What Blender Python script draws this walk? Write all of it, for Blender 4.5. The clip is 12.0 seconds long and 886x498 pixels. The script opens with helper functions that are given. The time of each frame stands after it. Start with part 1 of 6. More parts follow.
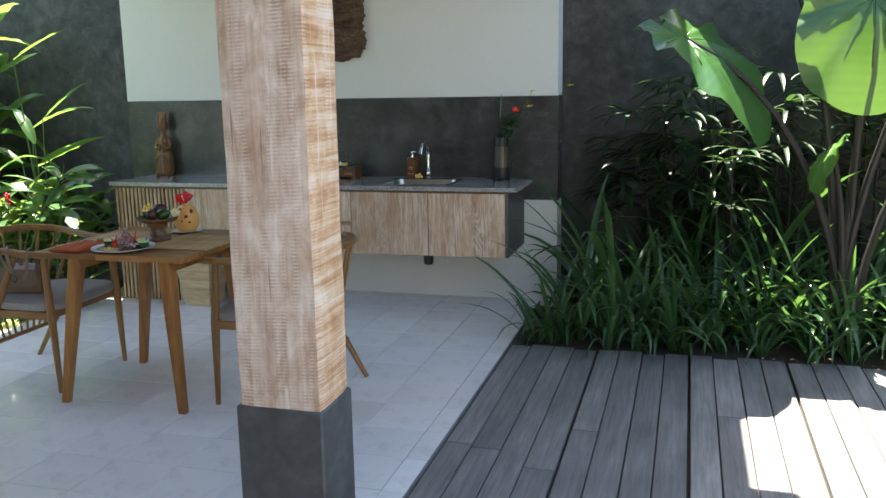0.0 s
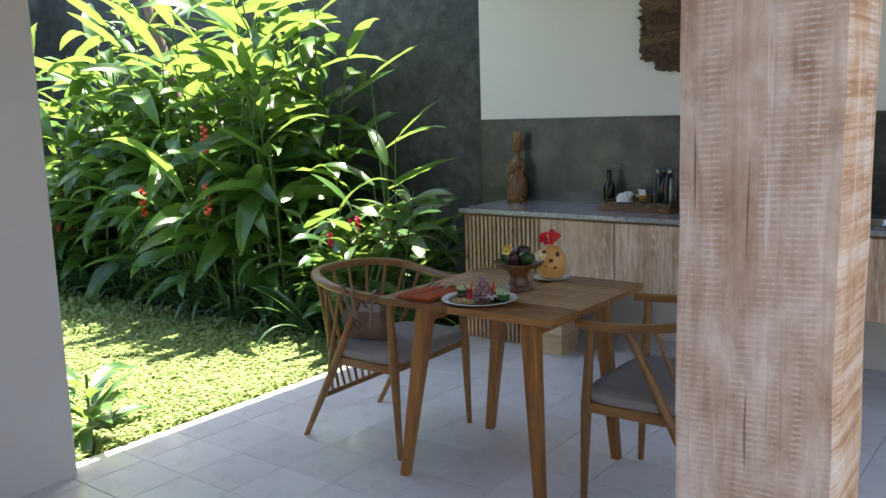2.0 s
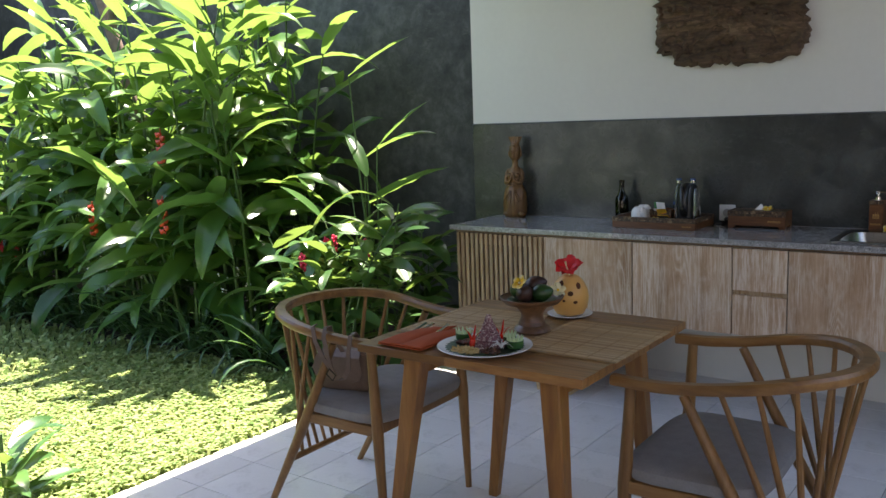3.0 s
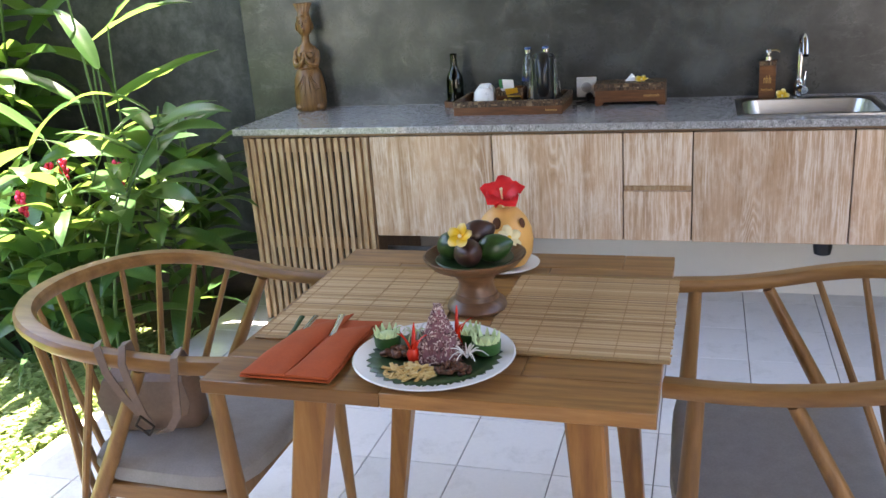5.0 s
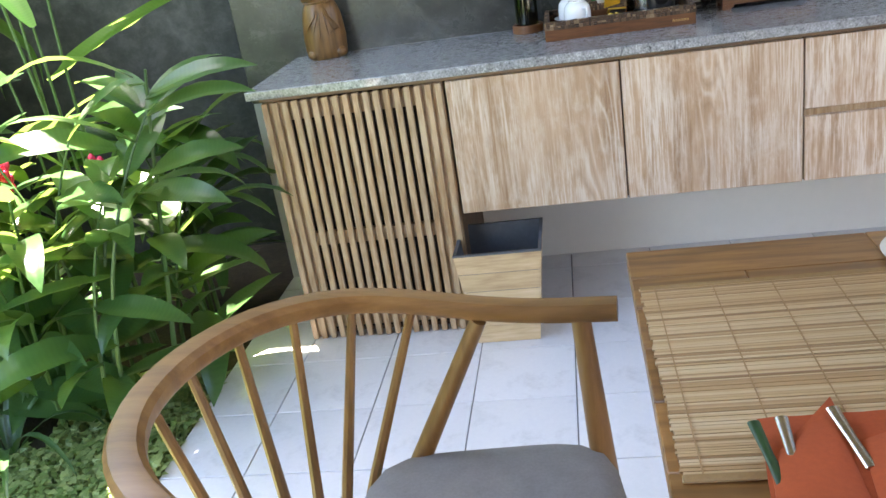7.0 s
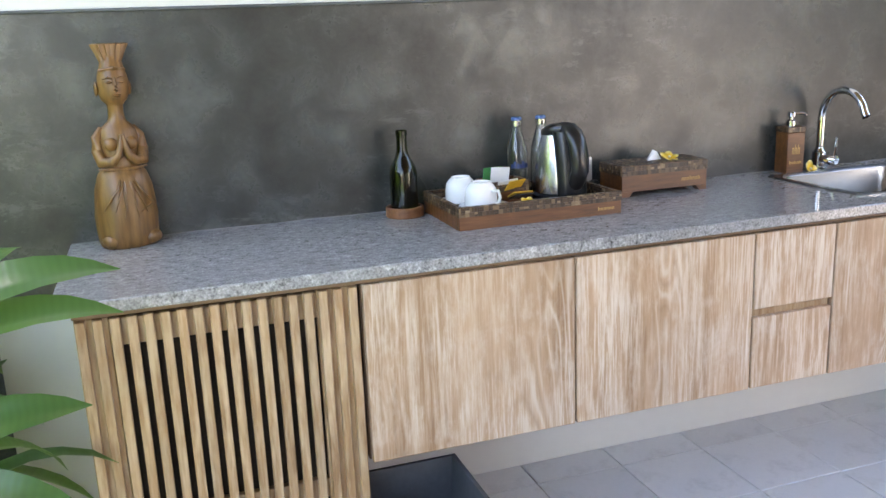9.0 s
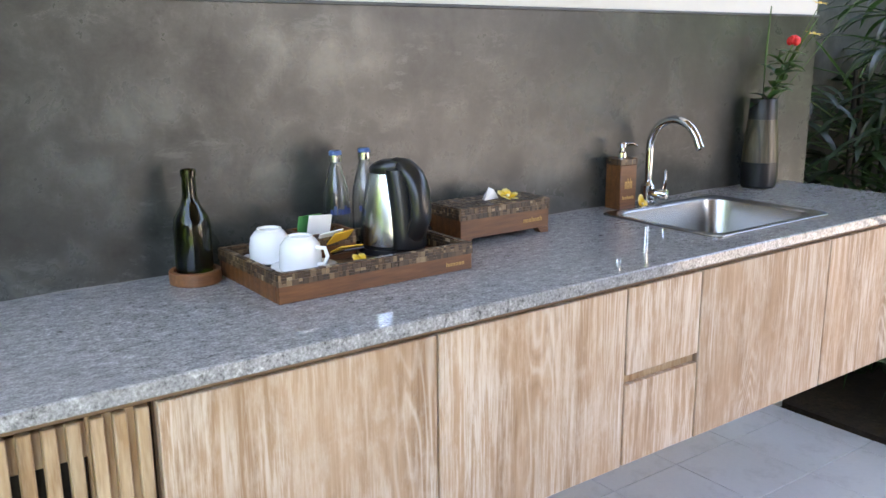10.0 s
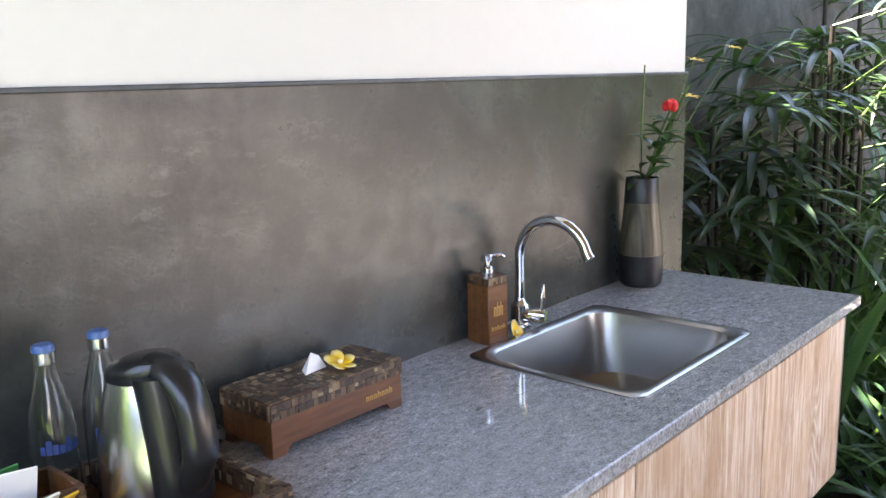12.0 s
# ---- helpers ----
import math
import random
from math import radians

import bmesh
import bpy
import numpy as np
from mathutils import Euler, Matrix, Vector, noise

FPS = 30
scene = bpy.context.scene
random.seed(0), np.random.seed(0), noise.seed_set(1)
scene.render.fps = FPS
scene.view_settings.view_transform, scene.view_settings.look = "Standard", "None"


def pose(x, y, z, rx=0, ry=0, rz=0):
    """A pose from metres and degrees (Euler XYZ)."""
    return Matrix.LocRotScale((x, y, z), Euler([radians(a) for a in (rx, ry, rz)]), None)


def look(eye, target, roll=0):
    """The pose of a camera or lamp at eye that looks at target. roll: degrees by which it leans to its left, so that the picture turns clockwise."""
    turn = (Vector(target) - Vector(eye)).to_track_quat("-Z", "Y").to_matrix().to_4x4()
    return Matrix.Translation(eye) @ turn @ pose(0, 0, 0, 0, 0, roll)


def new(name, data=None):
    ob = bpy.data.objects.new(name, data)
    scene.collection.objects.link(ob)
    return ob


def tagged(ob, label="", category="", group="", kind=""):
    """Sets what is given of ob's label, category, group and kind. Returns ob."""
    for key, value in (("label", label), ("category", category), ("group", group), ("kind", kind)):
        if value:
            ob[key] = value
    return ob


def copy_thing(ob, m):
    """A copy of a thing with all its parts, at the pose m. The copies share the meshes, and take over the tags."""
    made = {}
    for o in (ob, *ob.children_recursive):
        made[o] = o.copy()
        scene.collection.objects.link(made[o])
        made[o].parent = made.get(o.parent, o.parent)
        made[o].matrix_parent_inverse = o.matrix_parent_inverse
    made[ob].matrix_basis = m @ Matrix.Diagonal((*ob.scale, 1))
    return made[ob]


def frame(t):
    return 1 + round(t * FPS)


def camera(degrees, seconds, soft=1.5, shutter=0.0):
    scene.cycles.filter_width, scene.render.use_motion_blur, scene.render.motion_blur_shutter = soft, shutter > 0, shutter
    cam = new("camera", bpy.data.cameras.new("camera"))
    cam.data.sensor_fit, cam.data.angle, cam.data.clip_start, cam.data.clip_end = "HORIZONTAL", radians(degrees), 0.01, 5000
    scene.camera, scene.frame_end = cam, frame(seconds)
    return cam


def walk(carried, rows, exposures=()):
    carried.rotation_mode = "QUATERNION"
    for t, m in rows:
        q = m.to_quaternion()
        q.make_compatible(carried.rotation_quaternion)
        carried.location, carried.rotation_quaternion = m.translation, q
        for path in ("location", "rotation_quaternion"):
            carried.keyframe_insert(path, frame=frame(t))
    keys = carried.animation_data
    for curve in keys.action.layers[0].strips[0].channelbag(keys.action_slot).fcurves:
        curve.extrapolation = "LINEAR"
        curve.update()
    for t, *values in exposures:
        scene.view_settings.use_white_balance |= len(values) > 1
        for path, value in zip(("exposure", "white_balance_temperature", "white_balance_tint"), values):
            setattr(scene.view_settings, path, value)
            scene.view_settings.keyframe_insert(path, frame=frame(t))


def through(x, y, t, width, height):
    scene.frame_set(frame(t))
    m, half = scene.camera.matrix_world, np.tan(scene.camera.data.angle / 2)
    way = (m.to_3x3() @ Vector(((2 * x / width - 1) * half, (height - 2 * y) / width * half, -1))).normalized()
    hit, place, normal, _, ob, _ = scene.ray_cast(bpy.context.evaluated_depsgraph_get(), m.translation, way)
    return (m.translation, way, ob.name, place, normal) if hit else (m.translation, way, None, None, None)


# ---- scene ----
cam = camera(54.5, 12.0)
PATH = [
    (0, (1.64, 1.071, 1.473), (1.098, 2.96, 1.103), -1.0),
    (0.5, (1.509, 1.248, 1.487), (0.791, 3.084, 1.152), -0.7),
    (1, (1.361, 1.445, 1.464), (0.442, 3.193, 1.149), -0.7),
    (1.5, (1.211, 1.641, 1.469), (0.063, 3.245, 1.141), -0.0),
    (2, (0.959, 1.84, 1.474), (-0.244, 3.407, 1.157), -1.8),
    (2.5, (0.706, 2.106, 1.446), (-0.47, 3.697, 1.151), -2.4),
    (2.7, (0.623, 2.223, 1.441), (-0.556, 3.813, 1.155), -2.2),
    (4.3, (-0.115, 2.883, 1.441), (-1.001, 4.607, 0.95), -1.5),
    (4.5, (-0.231, 2.971, 1.42), (-1.017, 4.735, 0.9), -2.2),
    (5, (-0.451, 3.158, 1.404), (-1.029, 4.973, 0.796), -4.1),
    (5.5, (-0.629, 3.397, 1.368), (-1.125, 5.205, 0.672), -4.9),
    (6, (-0.87, 3.563, 1.316), (-1.165, 5.39, 0.556), -5.4),
    (6.5, (-1.096, 3.699, 1.283), (-1.38, 5.526, 0.519), -8.3),
    (6.7, (-1.203, 3.76, 1.29), (-1.553, 5.581, 0.54), -9.2),
    (8.3, (-1.895, 4.33, 1.271), (-1.709, 6.216, 0.632), -3.0),
    (8.5, (-1.95, 4.419, 1.278), (-1.619, 6.306, 0.705), -2.0),
    (9, (-2.117, 4.617, 1.304), (-1.504, 6.46, 0.828), -2.4),
    (9.5, (-2.127, 4.884, 1.3), (-1.32, 6.652, 0.828), -1.9),
    (10, (-2.078, 5.14, 1.303), (-0.933, 6.716, 0.847), -0.4),
    (10.5, (-1.992, 5.34, 1.345), (-0.624, 6.738, 0.925), -0.3),
    (11, (-1.844, 5.481, 1.367), (-0.551, 6.966, 1.016), 0.1),
    (11.5, (-1.778, 5.635, 1.381), (-0.506, 7.138, 1.03), -1.3),
    (12, (-1.617, 5.716, 1.401), (-0.144, 7.013, 1.014), -1.5),
]
EXPOSURES = [(0.0, 3.0, 6900, 8), (1.0, 2.97, 6900, 13), (2.7, 2.55, 7000, 17), (4.5, 3.6, 7150, 22), (5.5, 4.1, 7250, 17), (6.7, 4.2, 7150, 16), (8.5, 4.3, 7300, 20), (9.5, 4.37, 7400, 20), (12.0, 4.47, 7400, 24)]
walk(cam, [(t, look(eye, target, roll)) for t, eye, target, roll in PATH], EXPOSURES)

# ---- daylight ----
SUN_FROM = Vector((-0.17, 0.36, 1.0)).normalized()
world = bpy.data.worlds.new("sky")
scene.world = world
world.use_nodes = True
sky = world.node_tree.nodes.new("ShaderNodeTexSky")
sky.sky_type, sky.sun_disc = "NISHITA", False
sky.sun_elevation = math.asin(SUN_FROM.z)
sky.sun_rotation = math.atan2(SUN_FROM.x, SUN_FROM.y)
background = world.node_tree.nodes["Background"]
world.node_tree.links.new(sky.outputs[0], background.inputs[0])
background.inputs[1].default_value = 0.10
lamp = bpy.data.lights.new("sun", "SUN")
lamp.energy, lamp.angle, lamp.color = 5.0, radians(0.53), (1.0, 0.95, 0.86)
sun = new("sun", lamp)
sun.matrix_world = look(SUN_FROM * 30, (0, 0, 0))


# ---- node helpers ----
class Nodes:
    """A small builder for node materials."""

    def __init__(self, name):
        self.mat = bpy.data.materials.new(name)
        self.mat.use_nodes = True
        self.tree = self.mat.node_tree
        self.bsdf = self.tree.nodes["Principled BSDF"]
        self.out = self.tree.nodes["Material Output"]

    def node(self, kind, operation="", blend="", direction="", profile=""):
        n = self.tree.nodes.new(kind)
        if operation:
            n.operation = operation
        if blend:
            n.data_type, n.blend_type = "RGBA", blend
        if direction:
            n.bands_direction, n.wave_profile = direction, profile
        return n

    def link(self, a, b):
        self.tree.links.new(a, b)

    def coords(self, scale=(1, 1, 1), rotation=(0, 0, 0), shift=0.0):
        tc, mp = self.node("ShaderNodeTexCoord"), self.node("ShaderNodeMapping")
        mp.inputs["Scale"].default_value = scale
        mp.inputs["Rotation"].default_value = rotation
        self.link(tc.outputs["Object"], mp.inputs["Vector"])
        if shift:
            info, mul = self.node("ShaderNodeObjectInfo"), self.node("ShaderNodeMath", operation="MULTIPLY")
            mul.inputs[1].default_value = shift
            self.link(info.outputs["Random"], mul.inputs[0])
            self.link(mul.outputs[0], mp.inputs["Location"])
        return mp.outputs[0]

    def noise(self, vec, scale, detail=4.0, rough=0.55, distort=0.0):
        n = self.node("ShaderNodeTexNoise")
        n.inputs["Scale"].default_value, n.inputs["Detail"].default_value = scale, detail
        n.inputs["Roughness"].default_value, n.inputs["Distortion"].default_value = rough, distort
        self.link(vec, n.inputs["Vector"])
        return n.outputs["Fac"]

    def ramp(self, fac, stops):
        n = self.node("ShaderNodeValToRGB")
        el = n.color_ramp.elements
        while len(el) < len(stops):
            el.new(0.5)
        for e, (p, c) in zip(el, stops):
            e.position, e.color = p, (*(c if isinstance(c, tuple) else (c, c, c)), 1)
        self.link(fac, n.inputs[0])
        return n.outputs[0]

    def mix(self, fac, a, b, mode="MIX"):
        n = self.node("ShaderNodeMix", blend=mode)
        for socket, value in ((n.inputs[0], fac), (n.inputs[6], a), (n.inputs[7], b)):
            if isinstance(value, (int, float)):
                socket.default_value = value
            elif isinstance(value, tuple):
                socket.default_value = (*value, 1)
            else:
                self.link(value, socket)
        return n.outputs[2]

    def math(self, op, a, b=0.0):
        n = self.node("ShaderNodeMath", operation=op)
        for socket, value in zip(n.inputs, (a, b)):
            if isinstance(value, (int, float)):
                socket.default_value = value
            else:
                self.link(value, socket)
        return n.outputs[0]

    def wave(self, vec, scale, distortion=4.0, detail=2.0, dscale=1.0, direction="X", profile="SIN"):
        n = self.node("ShaderNodeTexWave", direction=direction, profile=profile)
        for key, value in (("Scale", scale), ("Distortion", distortion), ("Detail", detail), ("Detail Scale", dscale)):
            n.inputs[key].default_value = value
        self.link(vec, n.inputs["Vector"])
        return n.outputs["Fac"]

    def bump(self, height, strength=0.3, distance=0.002):
        n = self.node("ShaderNodeBump")
        n.inputs["Strength"].default_value, n.inputs["Distance"].default_value = strength, distance
        self.link(height, n.inputs["Height"])
        self.link(n.outputs[0], self.bsdf.inputs["Normal"])

    def set(self, color=None, rough=None, metal=0.0, **more):
        for key, value in (("Base Color", color), ("Roughness", rough), ("Metallic", metal), *((k.replace("_", " "), v) for k, v in more.items())):
            if value is None:
                continue
            if isinstance(value, tuple):
                value = (*value, 1)
                self.bsdf.inputs[key].default_value = value
            elif isinstance(value, (int, float)):
                self.bsdf.inputs[key].default_value = value
            else:
                self.link(value, self.bsdf.inputs[key])
        return self


def plain(name, color, rough=0.5, metal=0.0, vary=0.12, grain=60.0, bump=0.05, **more):
    """Paint, plastic, metal or cloth with a light unevenness at two scales."""
    m = Nodes(name)
    v = m.coords(shift=7.0)
    f = m.mix(0.5, m.noise(v, grain, 3), m.noise(v, grain * 0.12, 3))
    dark, light = tuple(c * (1 - vary) for c in color), tuple(min(1, c * (1 + vary)) for c in color)
    m.set(m.ramp(f, [(0.3, dark), (0.7, light)]), rough, metal, **more)
    if bump:
        m.bump(f, bump, 0.002)
    return m.mat


def wood(name, dark, mid, light, axis="X", scale=1.0, rough=0.5, figure=0.5, streak=1.0, pale=None, bump=0.25, spread=0.82):
    """Grained wood; axis: the way the grain runs."""
    m = Nodes(name)
    long, across = 1.6 * scale, 14.0 * scale
    s = {"X": (long, across, across), "Y": (across, long, across), "Z": (across, across, long)}[axis]
    v = m.coords(s, shift=23.0)
    fine = m.noise(v, 4.0 * streak, 6, 0.65)
    slow = m.noise(v, 0.45, 3, 0.5, 0.6)
    rings = m.wave(v, 0.42, 9.0, 3.0, 0.55, {"X": "Y", "Y": "X", "Z": "X"}[axis])
    base = m.ramp(m.mix(0.45, fine, slow), [(0.3, dark), (0.52, mid), (0.72, light)])
    base = m.mix(m.math("MULTIPLY", m.ramp(rings, [(0.0, 1.0), (0.28, 0.0)]), figure), base, dark)
    if pale:
        wash = m.ramp(m.mix(0.5, m.noise(v, 1.7, 5, 0.6, 0.4), m.noise(v, 7.0, 3)), [(0.42, 0.0), (0.62, 1.0)])
        base = m.mix(m.math("MULTIPLY", wash, 0.75), base, pale)
    info = m.node("ShaderNodeObjectInfo")
    base = m.mix(1.0, base, m.ramp(info.outputs["Random"], [(0.0, spread), (1.0, 1.0)]), "MULTIPLY")
    m.set(base, rough)
    m.bump(m.mix(0.5, fine, rings), bump, 0.0015)
    return m.mat


def limed(name, dark, mid, light, axis, scale, rough, figure, streak, pale):
    """Wire-brushed teak with white lime left in the grain."""
    m = Nodes(name)
    v = m.coords((9, 9, 1.15), shift=29.0)
    ring = m.noise(v, 0.55, 3, 0.5, 0.5)
    lines = m.math("PINGPONG", m.math("MULTIPLY", ring, 58.0), 1.0)
    broad = m.noise(m.coords((52, 52, 2.4), shift=29.0), 1.0, 6, 0.7, 0.8)
    fine = m.noise(m.coords((190, 190, 9), shift=29.0), 1.0, 4, 0.7, 0.4)
    slow = m.noise(v, 0.8, 4, 0.6, 0.5)
    streak = m.mix(0.5, broad, fine)
    col = m.ramp(m.mix(0.45, slow, streak), [(0.36, dark), (0.47, mid), (0.6, light)])
    amount = m.ramp(m.noise(m.coords((6, 6, 2.2), shift=29.0), 1.1, 4), [(0.4, 0.05), (0.62, 0.8)])
    col = m.mix(m.math("MULTIPLY", m.ramp(streak, [(0.46, 0.0), (0.58, 1.0)]), amount), col, pale)
    where = m.ramp(m.noise(m.coords((7, 7, 1.5), shift=29.0), 0.8, 2), [(0.50, 0.12), (0.62, 1.0)])
    edge = m.math("MULTIPLY", m.ramp(lines, [(0.0, 1.0), (0.45, 0.0)]), where)
    col = m.mix(m.math("MULTIPLY", edge, figure), col, dark)
    col = m.mix(m.math("MULTIPLY", m.math("MULTIPLY", m.ramp(lines, [(0.55, 0.0), (0.9, 0.5)]), where), 1.0), col, pale)
    patch = m.mix(0.45, m.noise(m.coords((7, 7, 4), shift=12.0), 1.3, 5, 0.7, 0.6), m.noise(m.coords((60, 60, 16), shift=12.0), 1.0, 4, 0.7))
    col = m.mix(m.ramp(patch, [(0.49, 0.0), (0.66, 0.45)]), col, pale)
    col = m.mix(m.ramp(patch, [(0.34, 0.25), (0.45, 0.0)]), col, dark)
    info = m.node("ShaderNodeObjectInfo")
    col = m.mix(1.0, col, m.ramp(info.outputs["Random"], [(0.0, 0.85), (1.0, 1.0)]), "MULTIPLY")
    m.set(col, rough)
    m.bump(m.mix(0.5, fine, lines), 0.3, 0.0015)
    return m.mat


def leafy(name, dark, light, glow, rough=0.32, through=0.45, vein=26.0):
    """A leaf: glossy above, letting sun through."""
    m = Nodes(name)
    v = m.coords()
    info = m.node("ShaderNodeObjectInfo")
    isl = m.node("ShaderNodeNewGeometry")
    pick = m.math("FRACT", m.math("ADD", info.outputs["Random"], isl.outputs["Random Per Island"]))
    veins = m.wave(v, vein, 1.0, 1.0, 1.0, "X")
    f = m.mix(0.1, m.mix(0.45, pick, m.noise(v, 9.0, 3)), veins)
    col = m.ramp(f, [(0.25, dark), (0.75, light)])
    m.set(col, rough)
    m.bump(veins, 0.07, 0.002)
    tr = m.node("ShaderNodeBsdfTranslucent")
    m.link(m.mix(0.7, col, glow), tr.inputs[0])
    mx = m.node("ShaderNodeMixShader")
    mx.inputs[0].default_value = through
    m.link(m.bsdf.outputs[0], mx.inputs[1])
    m.link(tr.outputs[0], mx.inputs[2])
    m.link(mx.outputs[0], m.out.inputs[0])
    return m.mat


# ---- materials ----
def make_concrete(name, low, mid, high, rough=0.55, tone=(1, 1, 1), scratch=0.5):
    m = Nodes(name)
    v = m.coords()
    cloud = m.mix(0.55, m.noise(v, 1.6, 7, 0.68), m.noise(v, 9.0, 6, 0.7, 0.25))
    col = m.ramp(cloud, [(0.36, tuple(low * t for t in tone)), (0.5, tuple(mid * t for t in tone)), (0.64, tuple(high * t for t in tone))])
    smear = m.noise(m.coords((2.5, 2.5, 7.0), (0, 0.25, 0)), 3.0, 9, 0.8, 0.35)
    patch = m.noise(v, 2.2, 3)
    marks = m.math("MULTIPLY", m.ramp(smear, [(0.55, 0.0), (0.62, 1.0)]), m.ramp(patch, [(0.44, 0.0), (0.58, scratch)]))
    col = m.mix(marks, col, tuple(high * 1.3 * t for t in tone))
    pits = m.ramp(m.noise(v, 26.0, 3, 0.6), [(0.27, 0.6), (0.33, 0.0)])
    col = m.mix(m.math("MULTIPLY", pits, m.ramp(patch, [(0.4, 1.0), (0.55, 0.0)])), col, tuple(low * 0.6 * t for t in tone))
    m.set(col, m.ramp(cloud, [(0.3, rough + 0.12), (0.7, rough - 0.12)]))
    m.bump(m.mix(0.5, smear, m.noise(v, 40.0, 4)), 0.28, 0.004)
    return m.mat


def make_granite():
    m = Nodes("granite")
    v = m.coords()
    speck = m.noise(m.coords((1, 1.6, 1), (0, 0, 0.5)), 190.0, 3, 0.65)
    blot = m.noise(m.coords((1, 1.9, 1), (0, 0, 0.6)), 48.0, 4, 0.65, 0.5)
    drift = m.noise(v, 4.0, 4, 0.6)
    col = m.ramp(m.mix(0.45, speck, blot), [(0.35, 0.06), (0.43, 0.20), (0.56, 0.36), (0.66, 0.60)])
    col = m.mix(m.ramp(drift, [(0.4, 0.0), (0.7, 0.4)]), col, (0.285, 0.28, 0.275))
    flaws = m.ramp(m.noise(v, 21.0, 4, 0.6, 0.8), [(0.26, 0.7), (0.31, 0.0)])
    col = m.mix(flaws, col, (0.09, 0.08, 0.07))
    m.set(col, m.ramp(blot, [(0.3, 0.03), (0.7, 0.07)]), Specular_IOR_Level=0.62)
    return m.mat


def make_pillar(name, banded):
    """Old sawn timber under worn whitewash."""
    m = Nodes(name)
    grain = m.noise(m.coords((40, 40, 2.0)), 1.6, 6, 0.65, 0.5)
    plank = m.noise(m.coords((13, 13, 0.9)), 1.0, 3, 0.5, 0.7)
    blotch = m.noise(m.coords((1, 1, 0.8)), 8.0, 5, 0.65, 0.3)
    saw = m.ramp(m.wave(m.coords((1, 1, 1), (0, radians(3), 0)), 31.0, 1.5, 2.0, 2.5, "Z"), [(0.45, 0.0), (0.9, 1.0)])
    fibre = m.noise(m.coords((75, 75, 14)), 1.0, 4, 0.65)
    where = m.ramp(m.noise(m.coords((16, 16, 1.3)), 1.2, 4, 0.6, 0.5), [(0.42, 0.0), (0.56, 1.0)])
    rows = m.math("MULTIPLY", m.math("MULTIPLY", saw, where), m.ramp(fibre, [(0.36, 0.1), (0.62, 1.0)]))
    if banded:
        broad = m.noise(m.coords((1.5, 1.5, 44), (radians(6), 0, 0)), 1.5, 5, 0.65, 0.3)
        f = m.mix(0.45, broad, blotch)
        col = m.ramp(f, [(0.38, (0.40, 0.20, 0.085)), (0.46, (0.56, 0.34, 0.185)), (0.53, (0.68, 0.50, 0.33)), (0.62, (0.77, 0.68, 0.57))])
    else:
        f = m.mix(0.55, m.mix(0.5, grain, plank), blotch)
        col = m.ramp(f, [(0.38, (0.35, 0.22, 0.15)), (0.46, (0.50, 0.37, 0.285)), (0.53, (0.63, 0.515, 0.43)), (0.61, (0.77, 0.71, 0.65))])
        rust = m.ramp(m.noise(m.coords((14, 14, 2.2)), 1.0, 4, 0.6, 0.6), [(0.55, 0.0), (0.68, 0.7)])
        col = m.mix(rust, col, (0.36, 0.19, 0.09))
    col = m.mix(m.math("MULTIPLY", rows, 0.7), col, (0.80, 0.74, 0.69))
    crack = m.ramp(m.noise(m.coords((48, 48, 1.9), (0.05, 0.03, 0)), 1.0, 2, 0.5, 0.4), [(0.26, 1.0), (0.29, 0.0)])
    lines = m.ramp(m.noise(m.coords((60, 60, 1.6), (0.04, 0.05, 0)), 0.9, 3, 0.6, 0.8), [(0.64, 0.0), (0.67, 1.0)])
    col = m.mix(m.math("MULTIPLY", crack, 0.65), col, (0.17, 0.10, 0.07))
    col = m.mix(m.math("MULTIPLY", lines, 0.6), col, (0.82, 0.78, 0.74))
    m.set(col, 0.75)
    m.bump(m.mix(0.5, m.mix(0.6, rows, grain), m.math("SUBTRACT", 1.0, crack)), 0.7, 0.005)
    return m.mat


def make_tile():
    m = Nodes("cement_tile")
    v = m.coords(shift=31.0)
    world_v = m.coords()
    info = m.node("ShaderNodeObjectInfo")
    cloud = m.mix(0.5, m.noise(v, 2.2, 2, 0.5), m.noise(v, 70.0, 5, 0.7))
    col = m.ramp(cloud, [(0.25, (0.72, 0.72, 0.72)), (0.75, (0.83, 0.825, 0.815))])
    col = m.mix(1.0, col, m.ramp(info.outputs["Random"], [(0.0, 0.88), (1.0, 1.0)]), "MULTIPLY")
    stain = m.ramp(m.noise(world_v, 7.0, 6, 0.7), [(0.53, 0.0), (0.74, 0.42)])
    col = m.mix(stain, col, (0.36, 0.355, 0.34))
    m.set(col, 0.17)
    return m.mat


def make_deck():
    m = Nodes("weathered_deck")
    fine = m.noise(m.coords((60, 3, 60), shift=40.0), 1.0, 6, 0.7)
    slow = m.noise(m.coords((2.5, 1.2, 2.5), shift=40.0), 1.6, 4)
    info = m.node("ShaderNodeObjectInfo")
    col = m.ramp(m.mix(0.45, fine, slow), [(0.3, (0.095, 0.092, 0.088)), (0.52, (0.215, 0.205, 0.195)), (0.72, (0.36, 0.34, 0.32))])
    col = m.mix(1.0, col, m.ramp(info.outputs["Random"], [(0.0, 0.6), (1.0, 1.0)]), "MULTIPLY")
    m.set(col, 0.72)
    m.bump(fine, 0.4, 0.003)
    return m.mat


